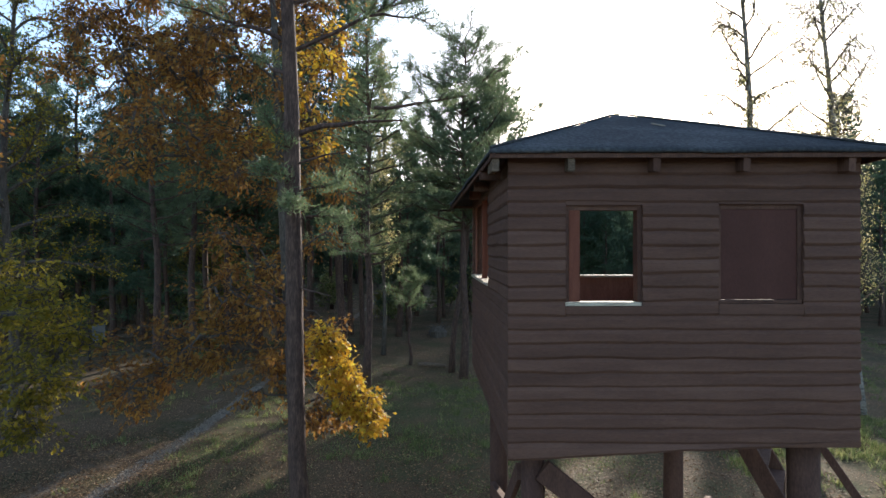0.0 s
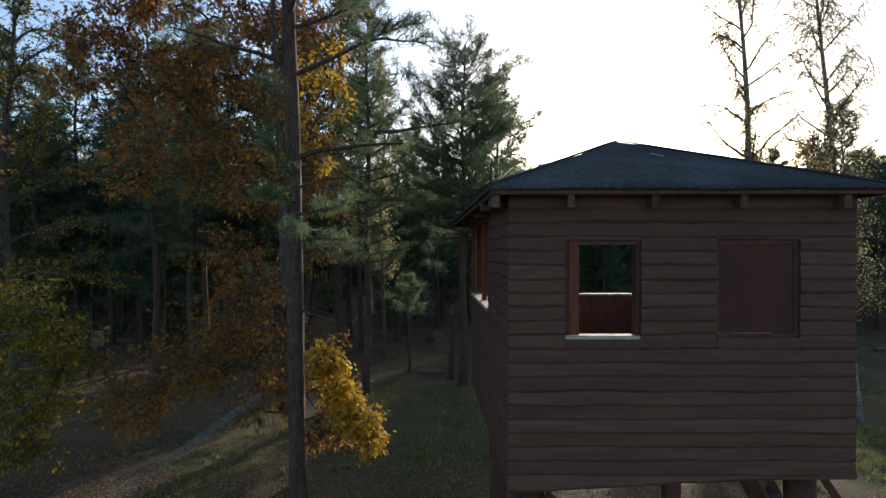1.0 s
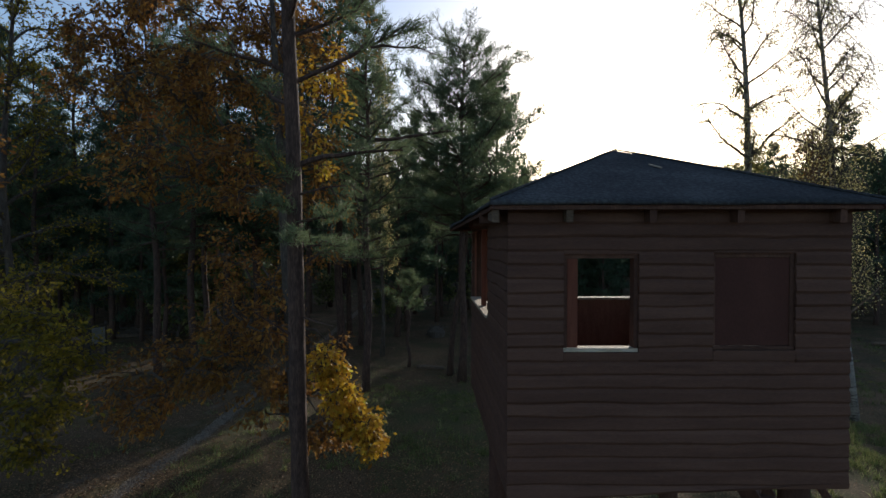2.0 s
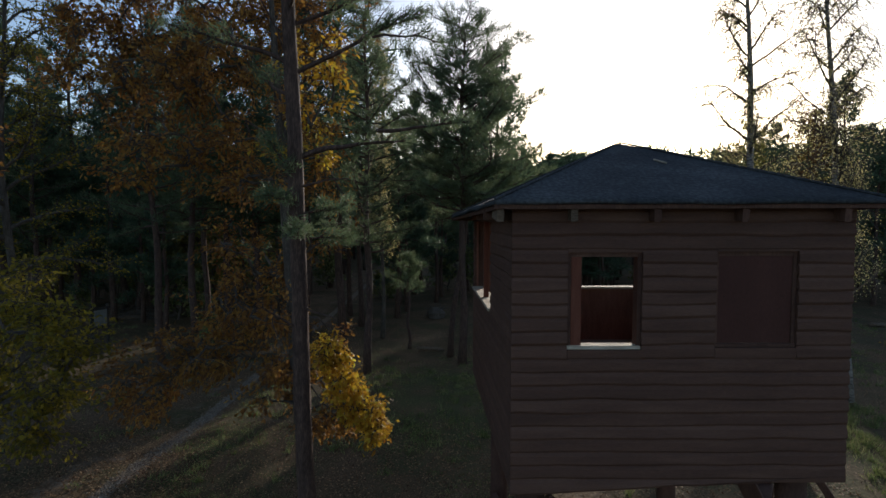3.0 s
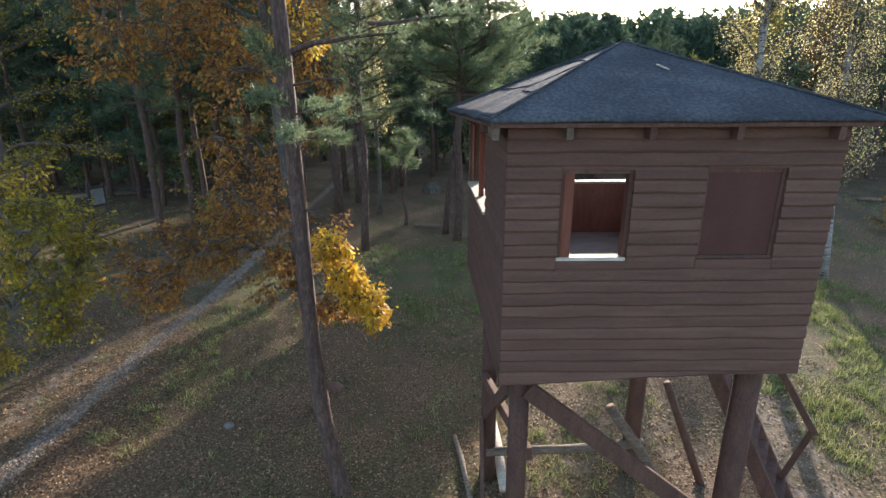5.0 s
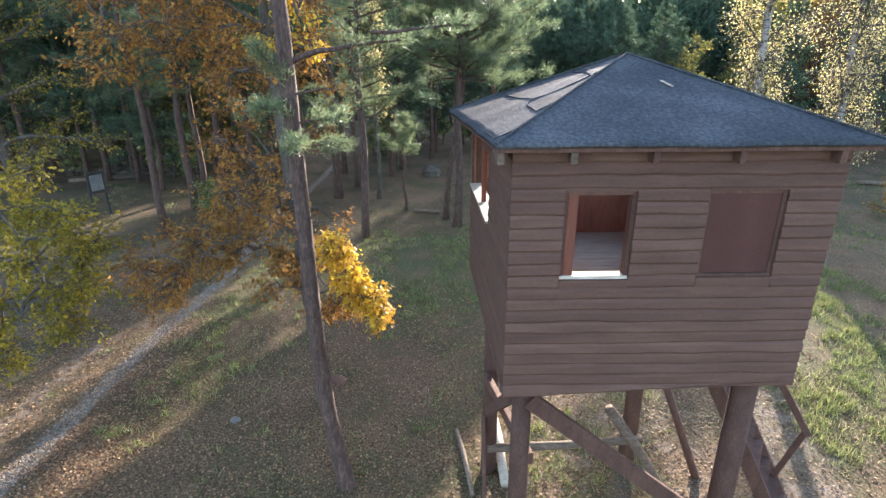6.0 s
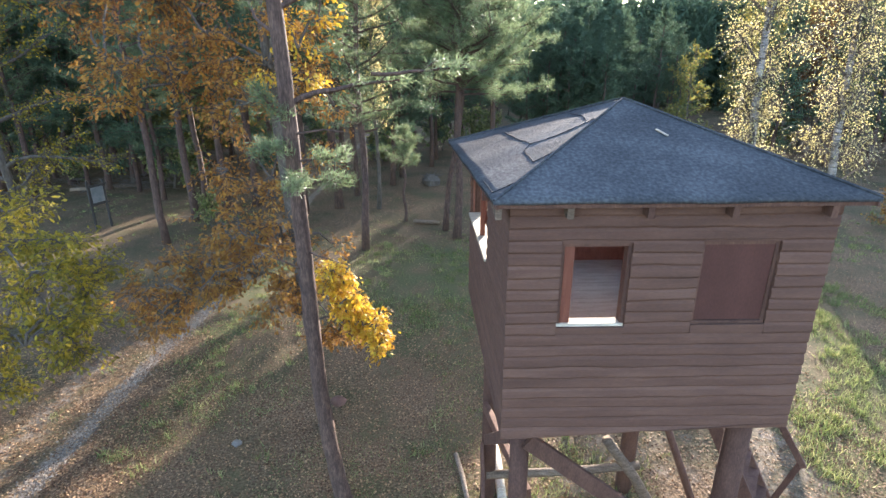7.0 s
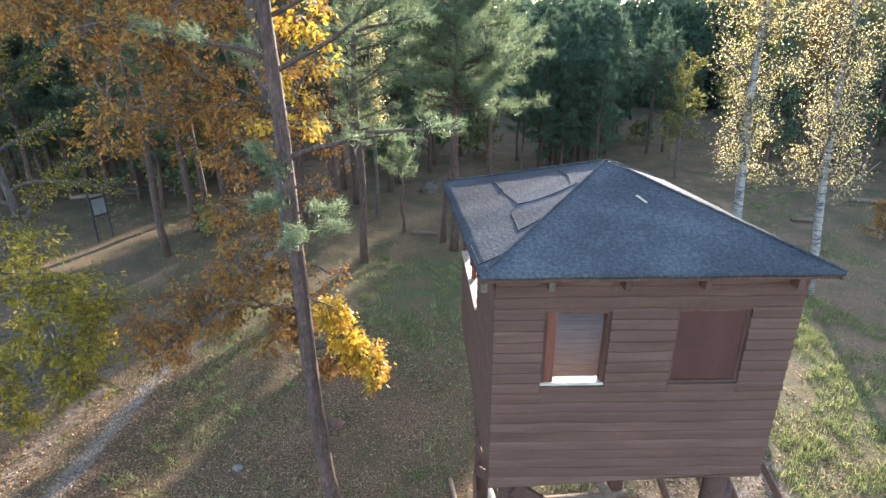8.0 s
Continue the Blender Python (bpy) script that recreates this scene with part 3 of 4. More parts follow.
# eave boards and rafter ends
for k in range(4):
    a, b = RC[k], RC[(k + 1) % 4]
    c = (APEX - (a + b) / 2); c.z = 0; c.normalize()
    tpart("fascia", Soup().beam(a + c * 0.03 - Vector((0, 0, 0.056)), b + c * 0.03 - Vector((0, 0, 0.056)), 0.022, 0.04), beam_m)
for x in (0.45, 1.1, 1.83, 2.6, 3.5):
    tpart("rafter_end", Soup().beam((x, 4.52, 5.93), (x, 4.95, 5.96), 0.06, 0.13), log_m if x < 1.3 else beam_m)
for y in (5.2, 6.2, 7.2):
    for x0, x1 in ((0.36, 0.8), (3.35, 3.85)):
        tpart("rafter_end", Soup().beam((x0, y, 5.93), (x1, y, 5.93), 0.06, 0.11), beam_m)
# stair
S0, S1 = Vector((3.72, 7.0, 3.45)), Vector((5.3, 5.9, -0.05))
across = Vector((-0.57, -0.82, 0)) * 0.72
for off in (Vector((0, 0, 0)), across):
    tpart("stringer", Soup().beam(S0 + off, S1 + off, 0.06, 0.2), beam_m)
for i in range(1, 13):
    p = S0.lerp(S1, i / 13.2) + Vector((0, 0, 0.03))
    fwd = Vector((0.82, -0.57, 0))
    tpart("tread", Soup().beam(p + across * 0.04, p + across * 0.96, 0.2, 0.035), beam_m)
tpart("handrail", Soup().beam((3.86, 6.55, 3.95), (5.1, 5.91, 1.74), 0.06, 0.09), beam_m)
tpart("rail_strut", Soup().beam((4.93, 6.12, 0.85), (5.07, 5.93, 1.80), 0.05, 0.08), beam_m)
tpart("rail_strut", Soup().beam((4.0, 6.80, 2.9), (4.02, 6.48, 3.7), 0.05, 0.08), beam_m)

# ---- logs and litter round the tower ----
def log(a, b, r, label, m=pale_m):
    a, b = Vector(a), Vector(b)
    return solo("log", Soup().tube([a, a.lerp(b, 0.4) + Vector((0.02, 0.03, 0.01)), b], [r, r * 1.05, r * 0.85], 10, 0.15), m, label, "log", True)


log((0.98, 8.7, 0.09), (1.0, 6.8, 0.08), 0.09, "pale barkless log lying on bare soil")
log((0.25, 8.2, 0.05), (0.45, 6.6, 0.06), 0.045, "thin weathered pole lying in the grass", log_m)
log((-1.1, 23.4, 0.1), (0.1, 23.2, 0.08), 0.09, "grey log lying among pines", log_m)


log((17.8, 24.9, 0.12), (19.0, 24.6, 0.12), 0.09, "grey fallen log lying beyond the birches", log_m)
log((23.2, 28.2, 0.2), (24.6, 27.7, 0.2), 0.1, "grey barkless trunk lying at the wood's edge", log_m)


# ---- sign ----
def info_sign(at, turn):
    ob = thing("information_sign", "black two-post information board with a white printed sheet", "sign")
    for x in (-0.36, 0.36):
        part("post", Soup().beam((x, 0, -0.2), (x, 0, 2.2 - 0.1 * x), 0.085, 0.085, up=(0, 1, 0)), black_m, ob)
    for z in (1.16, 2.0):
        part("rail", Soup().beam((-0.46, -0.055, z), (0.46, -0.055, z), 0.03, 0.075), black_m, ob)
    part("backing", cuboid(Soup(), -0.34, 0.34, -0.05, -0.02, 1.18, 1.98), black_m, ob)
    sh = part("sheet", cuboid(Soup(), -0.29, 0.29, -0.062, -0.052, 1.24, 1.92), sheet_m, ob, "white sheet with dark pictures and lines of print")
    part("picture", cuboid(Soup(), -0.25, -0.02, -0.068, -0.063, 1.52, 1.86), ink_m, sh)
    part("picture", cuboid(Soup(), -0.06, 0.1, -0.068, -0.063, 1.28, 1.44), ink_m, sh)
    for i in range(6):
        part("print_bar", cuboid(Soup(), 0.03, 0.25 - 0.03 * (i % 3), -0.068, -0.063, 1.5 + i * 0.06, 1.525 + i * 0.06), ink_m, sh)
    ob.matrix_basis = pose(*at, 0, 0, turn)
    return ob


info_sign((-14.95, 22.9, lay(-14.95, 22.9)), 68)


# ---- near pine ----
def near_pine():
    rng = np.random.default_rng(11)
    ob = thing("pine_tree", "tall pine with reddish-grey scaly bark and a bent foot", "tree", (-1.63, 6.9, 0))
    base = Vector((-1.63, 6.9, 0))
    path = [(-1.60, -0.2), (-1.66, 0.1), (-1.74, 0.6), (-1.83, 1.3), (-1.91, 2.4), (-1.94, 3.5), (-1.95, 4.6), (-1.97, 5.7), (-1.99, 7.0), (-2.04, 8.4), (-2.08, 10.0), (-2.05, 12.0), (-2.0, 14.0)]
    pts = [Vector((x, 6.95, z)) - base for x, z in path]
    rad = [0.19, 0.15, 0.13, 0.122, 0.115, 0.112, 0.108, 0.104, 0.098, 0.088, 0.072, 0.045, 0.015]
    fine, fr = [], []
    for i in range(len(pts) - 1):
        for q in range(4):
            fine.append(pts[i].lerp(pts[i + 1], q / 4)); fr.append(rad[i] + (rad[i + 1] - rad[i]) * q / 4)
    part("trunk", Soup().tube(fine + [pts[-1]], fr + [rad[-1]], 18, 0.14), pine_bark_m, ob, smooth=True)
    br, cen, way = Soup(), [], []
    # from, to, thickness, droop, bare share, fineness
    limbs = [((-1.97, 6.95, 7.8), (-0.1, 6.9, 8.5), 0.035, 0.0, 0.45, 0.09), ((-0.95, 6.92, 8.25), (0.05, 7.3, 8.75), 0.018, 0.0, 0.3, 0.09),
             ((-1.97, 6.95, 6.68), (-0.55, 6.9, 7.15), 0.04, 0.0, 0.6, 0.13), ((-0.9, 6.92, 7.05), (0.35, 7.1, 7.1), 0.022, 0.0, 0.5, 0.13),
             ((-1.96, 6.95, 5.95), (-1.2, 6.75, 6.05), 0.016, -0.02, 0.3, 0.07), ((-1.96, 6.95, 6.15), (-2.25, 6.45, 6.2), 0.014, -0.02, 0.25, 0.06),
             ((-1.97, 6.95, 6.45), (-2.15, 6.35, 6.75), 0.014, 0.0, 0.25, 0.06), ((-1.95, 6.95, 5.6), (-1.35, 7.3, 5.7), 0.014, -0.02, 0.3, 0.07),
             ((-1.95, 6.95, 5.75), (-1.8, 6.3, 5.85), 0.014, -0.02, 0.25, 0.06), ((-2.02, 6.95, 7.9), (-3.3, 6.6, 8.7), 0.03, 0.0, 0.5, 0.12),
             ((-2.0, 6.95, 7.5), (-3.0, 8.0, 8.1), 0.025, 0.0, 0.55, 0.12), ((-2.04, 6.95, 8.4), (-0.7, 7.7, 9.2), 0.03, 0.0, 0.35, 0.1), ((-2.04, 6.95, 8.6), (-1.4, 5.9, 9.2), 0.03, 0.0, 0.4, 0.1)]
    for a, b, r, droop, bare, step in limbs:
        a, b = Vector(a), Vector(b)
        pine_limb(rng, br, cen, way, a - base, b - a - Vector((0, 0, droop * 2)), (b - a).length, r, droop, step, 0.36, bare=bare)
    # upper limbs, mostly out of view, added for the shade they cast
    for i in range(16):
        h = 8.9 + i * 0.3
        a = i * 2.4
        pine_limb(rng, br, cen, way, Vector((-2.06, 6.95, h)) - base, (math.cos(a), math.sin(a), 0.3), 1.9 - 0.09 * i, 0.03, 0.02, 0.2)
    for a, b in (((-1.95, 6.95, 4.75), (-1.5, 6.7, 4.45)), ((-2.02, 6.95, 7.85), (-2.32, 6.6, 9.0)), ((-1.97, 6.95, 6.3), (-1.2, 6.6, 6.55)), ((-1.94, 6.95, 4.4), (-2.4, 6.6, 4.8))):
        p, r = bough(rng, Vector(a) - base, Vector(b) - Vector(a), (Vector(b) - Vector(a)).length, 0.016, 0.0, 5, 0.1)
        br.tube(p, r, 6)
    part("branchwork", br, pine_bark_m, ob, kind="stuff")
    part("crown", Soup().leaves(*tufts(rng, cen, way, 22, 0.12), *NEEDLE), needle_m, ob, kind="stuff")


near_pine()


# ---- oaks ----
def crown_of(ob, seed, clumps, leaf_m, leaf=0.084, per=20, name="crown", trunk_from=None, label=""):
    """Leafy boughs of a tree that end in given places: (x, y, z, size, number of twigs)."""
    rng = np.random.default_rng(seed)
    br, cen, way = Soup(), [], []
    at = ob.location
    done = []
    for x, y, z, size, twn in sorted(clumps, key=lambda q: (Vector(q[:3]) - trunk_from(q[2])).length):
        c = Vector((x, y, z)) - at
        root = trunk_from(z) - at
        near = [q for q in done if (q - root).length < 0.92 * (c - root).length]
        root = min(near + [root], key=lambda q: (q - c).length + (0.25 if q is root else 0.0))
        done.append(c)
        mid = root.lerp(c, 0.5) + Vector((0, 0, 0.12))
        ln = (c - root).length
        br.tube([root, root.lerp(mid, 0.5) + Vector(rng.normal(size=3)) * 0.05, mid, mid.lerp(c, 0.6) + Vector(rng.normal(size=3)) * 0.06, c], [0.03 * min(1, ln / 2) + 0.008, 0.026, 0.02, 0.013, 0.006], 6)
        for _ in range(twn):
            q = mid.lerp(c, rng.uniform(0.3, 1.0))
            g = Vector(rng.normal(size=3)) * size * 0.55
            g.z *= 0.62
            e = c + g
            m2 = q.lerp(e, 0.5) + Vector((0, 0, 0.04))
            br.tube([q, m2, e], [0.008, 0.006, 0.002], 3)
            d = (e - q).normalized()
            for _ in range(per):
                f = rng.uniform(0.35, 1.02)
                p = q.lerp(e, f) + Vector((0, 0, 0.08 * f * (1 - f))) + Vector(rng.normal(size=3)) * 0.06
                cen.append(tuple(p)); way.append(tuple(turned(rng, d, 0.7) + Vector((0, 0, -0.4))))
    part("branchwork", br, bark_m, ob, kind="stuff")
    c = np.asarray(cen)
    ups = rng.normal(size=c.shape) * 0.6 + np.array([0, 0, 1.0])
    return part(name, Soup().leaves(c, way, ups, leaf * rng.uniform(0.6, 1.25, len(c)), *OAK_LEAF), leaf_m, ob, label, kind="stuff")


oak = thing("oak_tree", "oak in orange-brown autumn leaf behind a pine", "tree", (-2.45, 9.2, 0))


def oak_axis(z):
    return Vector((-2.45 - 0.05 * z, 9.2, min(z * 0.92 + 0.2, 11.0)))


part("trunk", Soup().tube([oak_axis(z) - oak.location for z in (-0.4, 0, 1, 2, 3, 4.5, 6, 7.5, 9, 10.5, 11.5)], [0.17, 0.15, 0.13, 0.125, 0.12, 0.11, 0.1, 0.085, 0.06, 0.04, 0.015], 10, 0.15), bark_m, oak, smooth=True)
orng = np.random.default_rng(21)
orange, yellow = [], []
while len(orange) < 200:
    z = orng.uniform(4.6, 12.0)
    a = orng.uniform(0, 2 * math.pi)
    r = (1.0 - 0.05 * max(0, z - 8)) * 2.5 * math.sqrt(orng.uniform(0.05, 1))
    x, y = -4.2 + r * math.cos(a), 10.0 + 0.8 * r * math.sin(a)
    if x < -1.95 and not (x < -4.6 and z < 5.6) and not (x < -5.6 and z < 7.5):
        orange.append((x, y, z, 0.5, 8))
for i in range(34):      # high boughs towards the track
    orange.append((orng.uniform(-7.3, -5.2), orng.uniform(9.4, 10.6), orng.uniform(8.4, 11.2), 0.5, 8))
for i in range(44):      # the long low bough
    f = i / 43
    orange.append((-2.7 - 2.75 * f + orng.normal() * 0.25, 8.8 + orng.normal() * 0.4, 4.5 - 1.7 * f + orng.normal() * 0.3, 0.5, 6))
for i in range(14):
    orange.append((-2.6 + orng.normal() * 0.35, 8.9 + orng.normal() * 0.3, 3.2 + orng.normal() * 0.4, 0.4, 6))
for i in range(40):      # the sunlit yellow bough, its outer side slanting down
    f = orng.uniform()
    g = orng.uniform(0, 0.62) * (0.35 + 0.65 * math.sin(math.pi * min(1.0, f + 0.15)))
    yellow.append((-1.8 + 0.79 * f - 0.45 * g + orng.normal() * 0.04, 8.35 + orng.normal() * 0.22, 4.0 - 1.55 * f - 0.75 * g + orng.normal() * 0.06, orng.uniform(0.13, 0.24), 5))
for i in range(12):
    orange.append((-1.85 + orng.normal() * 0.2, 8.6 + orng.normal() * 0.2, 2.5 + orng.normal() * 0.25, 0.25, 4))
for i in range(9):
    yellow.append((-2.0 + orng.normal() * 0.25, 8.6 + orng.normal() * 0.2, 8.2 + orng.normal() * 0.9, 0.4, 6))
crown_of(oak, 31, orange, oak_m, trunk_from=oak_axis, label="orange-brown oak leaves")
crown_of(oak, 32, yellow, yellow_oak_m, name="crown", trunk_from=oak_axis, label="golden yellow sunlit oak leaves")

young = thing("oak_tree", "young oak in yellow-green leaf beside the track", "tree", (-9.0, 7.9, 0))


def young_axis(z):
    return Vector((-9.0 + 0.12 * z, 7.9, z * 0.9))


part("trunk", Soup().tube([young_axis(z) - young.location for z in (-0.3, 0, 1, 2, 3, 4, 5, 6)], [0.12, 0.1, 0.09, 0.08, 0.065, 0.05, 0.03, 0.012], 9, 0.12), bark_m, young, smooth=True)
yrng = np.random.default_rng(23)
green = []
while len(green) < 84:
    p = yrng.normal(size=3)
    p = p / np.linalg.norm(p) * yrng.uniform(0.45, 1.0) ** 0.5
    green.append((-7.35 + 1.9 * p[0] + 0.25 * p[2], 7.9 + 1.4 * p[1], 3.7 + 1.75 * p[2] - 0.25 * max(0, p[0]), 0.5, 8))
crown_of(young, 33, green, green_oak_m, per=18, trunk_from=young_axis)
broad(42, 9.6, 6.0, 2.1, 14, 0.12, (-10.0, 9.6, 0), oak_m, bark_m, 0.12, 11, OAK_LEAF, "tall oak in brown autumn leaf", twig=0.6, up=0.35)
broad(43, 14.0, 3.0, 2.7, 34, 0.13, (-11.0, 13.4, 0), green_oak_m, bark_m, 0.08, 14, SMALL_LEAF, "slender birch in thinning yellow-green leaf", name="birch_tree", twig=0.7, up=0.5)

# ---- birches behind the tower ----
BIRCH = dict(name="birch_tree", droop=0.0, twig_m=bark_m, loose=0.1, low=0.32, stout=0.28, group="birches behind the tower")
broad(51, 17.0, 3.9, 2.5, 40, 0.16, (10.12, 16.6, lay(10.12, 16.6)), birch_m, birch_bark_m, 0.055, 11, SMALL_LEAF, "tall white-barked birch with sparse yellow leaves", lean=(-0.75, 0.3), twig=0.8, up=1.1, twigs=7, hang=0.45, **BIRCH)
right_birch = broad(52, 16.5, 3.7, 2.9, 40, 0.14, (13.0, 16.6, lay(13.0, 16.6)), birch_m, birch_bark_m, 0.055, 11, SMALL_LEAF, "tall white-barked birch with hanging yellow leaves", lean=(-1.25, 0.2), twig=1.0, up=1.0, twigs=7, hang=0.65, **BIRCH)

part("dead_branch", Soup().tube([(-0.22, -0.05, 3.3), (0.4, -0.2, 3.9), (1.1, -0.3, 4.7)], [0.035, 0.026, 0.012], 6, 0.1), log_m, right_birch, "bare pale dead branch")

# ---- pines of the middle distance ----
MID = dict(needles=12, nlen=0.2, template=NEEDLE, step=0.2, side=0.46)
pine(61, 15.0, 4.6, 2.5, 80, 0.15, (-2.83, 20.0, 0), label="tall pine with drooping blue-green needles", **MID)
pine(62, 13.6, 5.8, 3.7, 84, 0.17, (0.85, 21.2, 0), label="tall pine with a dense wide crown", taper=0.2, **MID)
pine(65, 12.6, 6.0, 2.6, 46, 0.13, (0.3, 22.4, 0), label="slimmer pine standing close to a larger one", lean=(1.6, 0), **MID)
pine(66, 15.5, 5.2, 2.8, 44, 0.15, (-11.15, 20.8, 0), label="tall dark pine with a bare lower trunk", lean=(-0.5, 0), **MID)
pine(64, 16.5, 5.6, 3.0, 50, 0.17, (-11.35, 24.0, 0), label="pine with a dark straight trunk and a high crown", **MID)
pine(69, 15.0, 5.2, 2.8, 40, 0.16, (-12.3, 27.5, 0), label="dark pine behind two others at the glade", **MID)
pine(67, 15.0, 4.0, 3.0, 44, 0.16, (-21.5, 28.0, 0), label="tall pine at the edge of the glade", **MID)
pine(60, 15.0, 6.5, 2.8, 56, 0.15, (-6.4, 25.2, 0), label="tall pine half hidden behind an oak", **MID)
pine(63, 4.2, 2.5, 1.2, 13, 0.08, (-1.5, 23.9, 0), label="slim young pine with low pale boughs", **MID)
broad(44, 15.0, 4.0, 1.2, 40, 0.1, (-2.95, 26.0, 0), birch_m, bark_m, 0.09, 8, SMALL_LEAF, "slender birch in golden leaf among pines", name="birch_tree", twig=0.6, up=0.9, hang=0.3, twigs=5, twig_m=bark_m, loose=0.08)
for sd, x, y, h, m, lb in ((53, 28.0, 39.0, 14.0, russet_m, "broad oak in rust-brown leaf at the wood's edge"), (54, 25.2, 43.0, 13.2, far_leaf_m, "yellow-green broad-leaved tree at the wood's edge"),
                           (55, 33.0, 35.5, 11.0, far_leaf_m, "small birch in dull yellow leaf"), (56, 29.8, 43.0, 14.0, russet_m, "russet oak among pines")):
    broad(sd, h, 2.2, 3.2, 28, 0.16, (x, y, lay(x, y)), m, bark_m, 0.17, 8, SMALL_LEAF, lb, name="oak_tree" if m is russet_m else "birch_tree", twig=0.9, up=0.6, twigs=6, loose=0.12, lite=True)

# ---- the wood ----
frng = np.random.default_rng(77)
FARP = dict(needles=7, nlen=0.34, template=FAR_NEEDLE, step=0.34, material=far_needle_m, lite=True)
stock = [pine(70 + i, h, b, sp, n, 0.15, (0, 0, 0), label="tall dark pine of the surrounding wood", **FARP) for i, (h, b, sp, n) in enumerate(((13, 5.0, 2.4, 30), (12, 4.0, 2.6, 30), (14, 6, 2.3, 30), (11, 2.0, 2.6, 32)))]
LEAFY = dict(twig=0.8, up=0.5, name="birch_tree", twigs=4, group="leafy trees of the wood", lite=True)
leafy = [broad(80 + i, h, b, 2.3, 16, 0.11, (0, 0, 0), far_leaf_m, bark_m, 0.2, 6, SMALL_LEAF, "thin broad-leaved tree with yellowing leaves at the edge of the wood", **LEAFY) for i, (h, b) in enumerate(((10, 2.0), (11, 3.0)))]
shrubs = [broad(88 + i, 2.6, 0.15, 1.4, 14, 0.04, (0, 0, 0), m, bark_m, 0.2, 4, SMALL_LEAF, lb, name="shrub", twig=0.5, up=0.5, twigs=3, group="undergrowth of the wood", lite=True) for i, (m, lb) in enumerate(((far_leaf_m, "shrub with thinning yellow-green leaves"), (grass_m, "dull green undergrowth bush")))]
spots = []
HEIGHTS = {id(o): h for o, h in zip(stock, (13.0, 12.0, 14.0, 11.0))}
first = {id(o): True for o in stock + leafy + shrubs}


def plant(x, y, kinds, scale, room=3.0, tall=0.0):
    if any((x - a) ** 2 + (y - b) ** 2 < room for a, b in spots):
        return
    spots.append((x, y))
    ob = kinds[int(frng.integers(len(kinds)))]
    if tall:      # a given height instead of a scale
        scale = tall / HEIGHTS[id(ob)]
    m = pose(x, y, lay(x, y) - 0.05, 0, 0, frng.uniform(0, 360)) @ Matrix.Scale(scale, 4)
    if first.pop(id(ob), False):
        ob.matrix_basis = m
    else:
        copy_thing(ob, m)


for x, y in ((-6.0, 22.6), (-4.4, 28.5), (-2.2, 33.0), (-9.3, 30.0), (-5.6, 32), (-18.6, 33.8), (2.8, 27), (-22, 22), (-24, 25)):
    plant(x, y, stock, frng.uniform(0.9, 1.1))


def sunlit(x, y):
    """The rides through which low sun reaches the glade, the track and the grass beside the tower."""
    run = 0.404 * (y - 10)
    return y < 62 and (abs(x + 7.9 - run) < 1.8 or abs(x - 8.6 - run) < 2.4 or abs(x - 3.0 - run) < 0.9 or abs(x + 19.5 - run) < 2.2)


while len(spots) < 250:
    y = 26 + 50 * frng.uniform() ** 1.2
    x = frng.uniform(-1.0 * y, 0.98 * y)
    az = math.degrees(math.atan2(x, y))
    if abs(x - trail(y)) < 1.8 or (az > 2 and y < 34) or (az < -30 and y < 30) or sunlit(x, y):
        continue
    high = 0.7 if 4 < az < 32 else 1.0
    plant(x, y, stock if frng.uniform() < (0.8 if az < 15 else 0.7) else leafy, high * frng.uniform(0.85, 1.12))
filled = len(spots)
while len(spots) < filled + 50:      # the thick stand whose shade lies over the glade
    y, s = frng.uniform(34, 50), frng.uniform(-3.7, 0.8)
    x = s + 0.404 * (y - 10)
    top = 5.0 + 0.125 * math.hypot(x, y) - frng.uniform(0, 1.2)
    plant(x, y, stock, 1.0, 0.8, min(top, 0.24 * (y - 8) + 1.3) if s > -2.4 else top)
filled = len(spots)
while len(spots) < filled + 30:      # thin young growth behind the brush
    y = frng.uniform(33, 40)
    plant(y * math.tan(frng.uniform(-0.72, -0.3)), y, leafy, frng.uniform(0.4, 0.65), 0.8)
filled = len(spots)
while len(spots) < filled + 22:
    y = frng.uniform(25, 42)
    x = y * math.tan(frng.uniform(-0.8, -0.16))
    if abs(x - trail(y)) > 1.6 and not sunlit(x, y) and not (x < -11 and y < 28):
        plant(x, y, stock, frng.uniform(1.15, 1.35), 1.6)
edge = len(spots)
while len(spots) < edge + 55:
    y = frng.uniform(28, 55)
    x = frng.uniform(-1.2 * y, 1.0 * y)
    if abs(x - trail(y)) > 2.0 and not (math.atan2(x, y) > 0.05 and y < 38):
        plant(x, y, shrubs, frng.uniform(0.6, 1.3), 1.0)


broad(95, 1.6, 0.1, 0.9, 12, 0.03, (19.9, 21.8, lay(19.9, 21.8)), oak_m, bark_m, 0.1, 6, SMALL_LEAF, "low russet oak shrub in the clearing", name="shrub", twig=0.4, up=0.5, twigs=4, group="undergrowth of the wood", lite=True)
for x, y, s in ((-10.2, 22.9, 0.55), (-21.5, 31.5, 0.6), (-17.0, 33.0, 0.5)):
    plant(x, y, shrubs, s, 0.1)


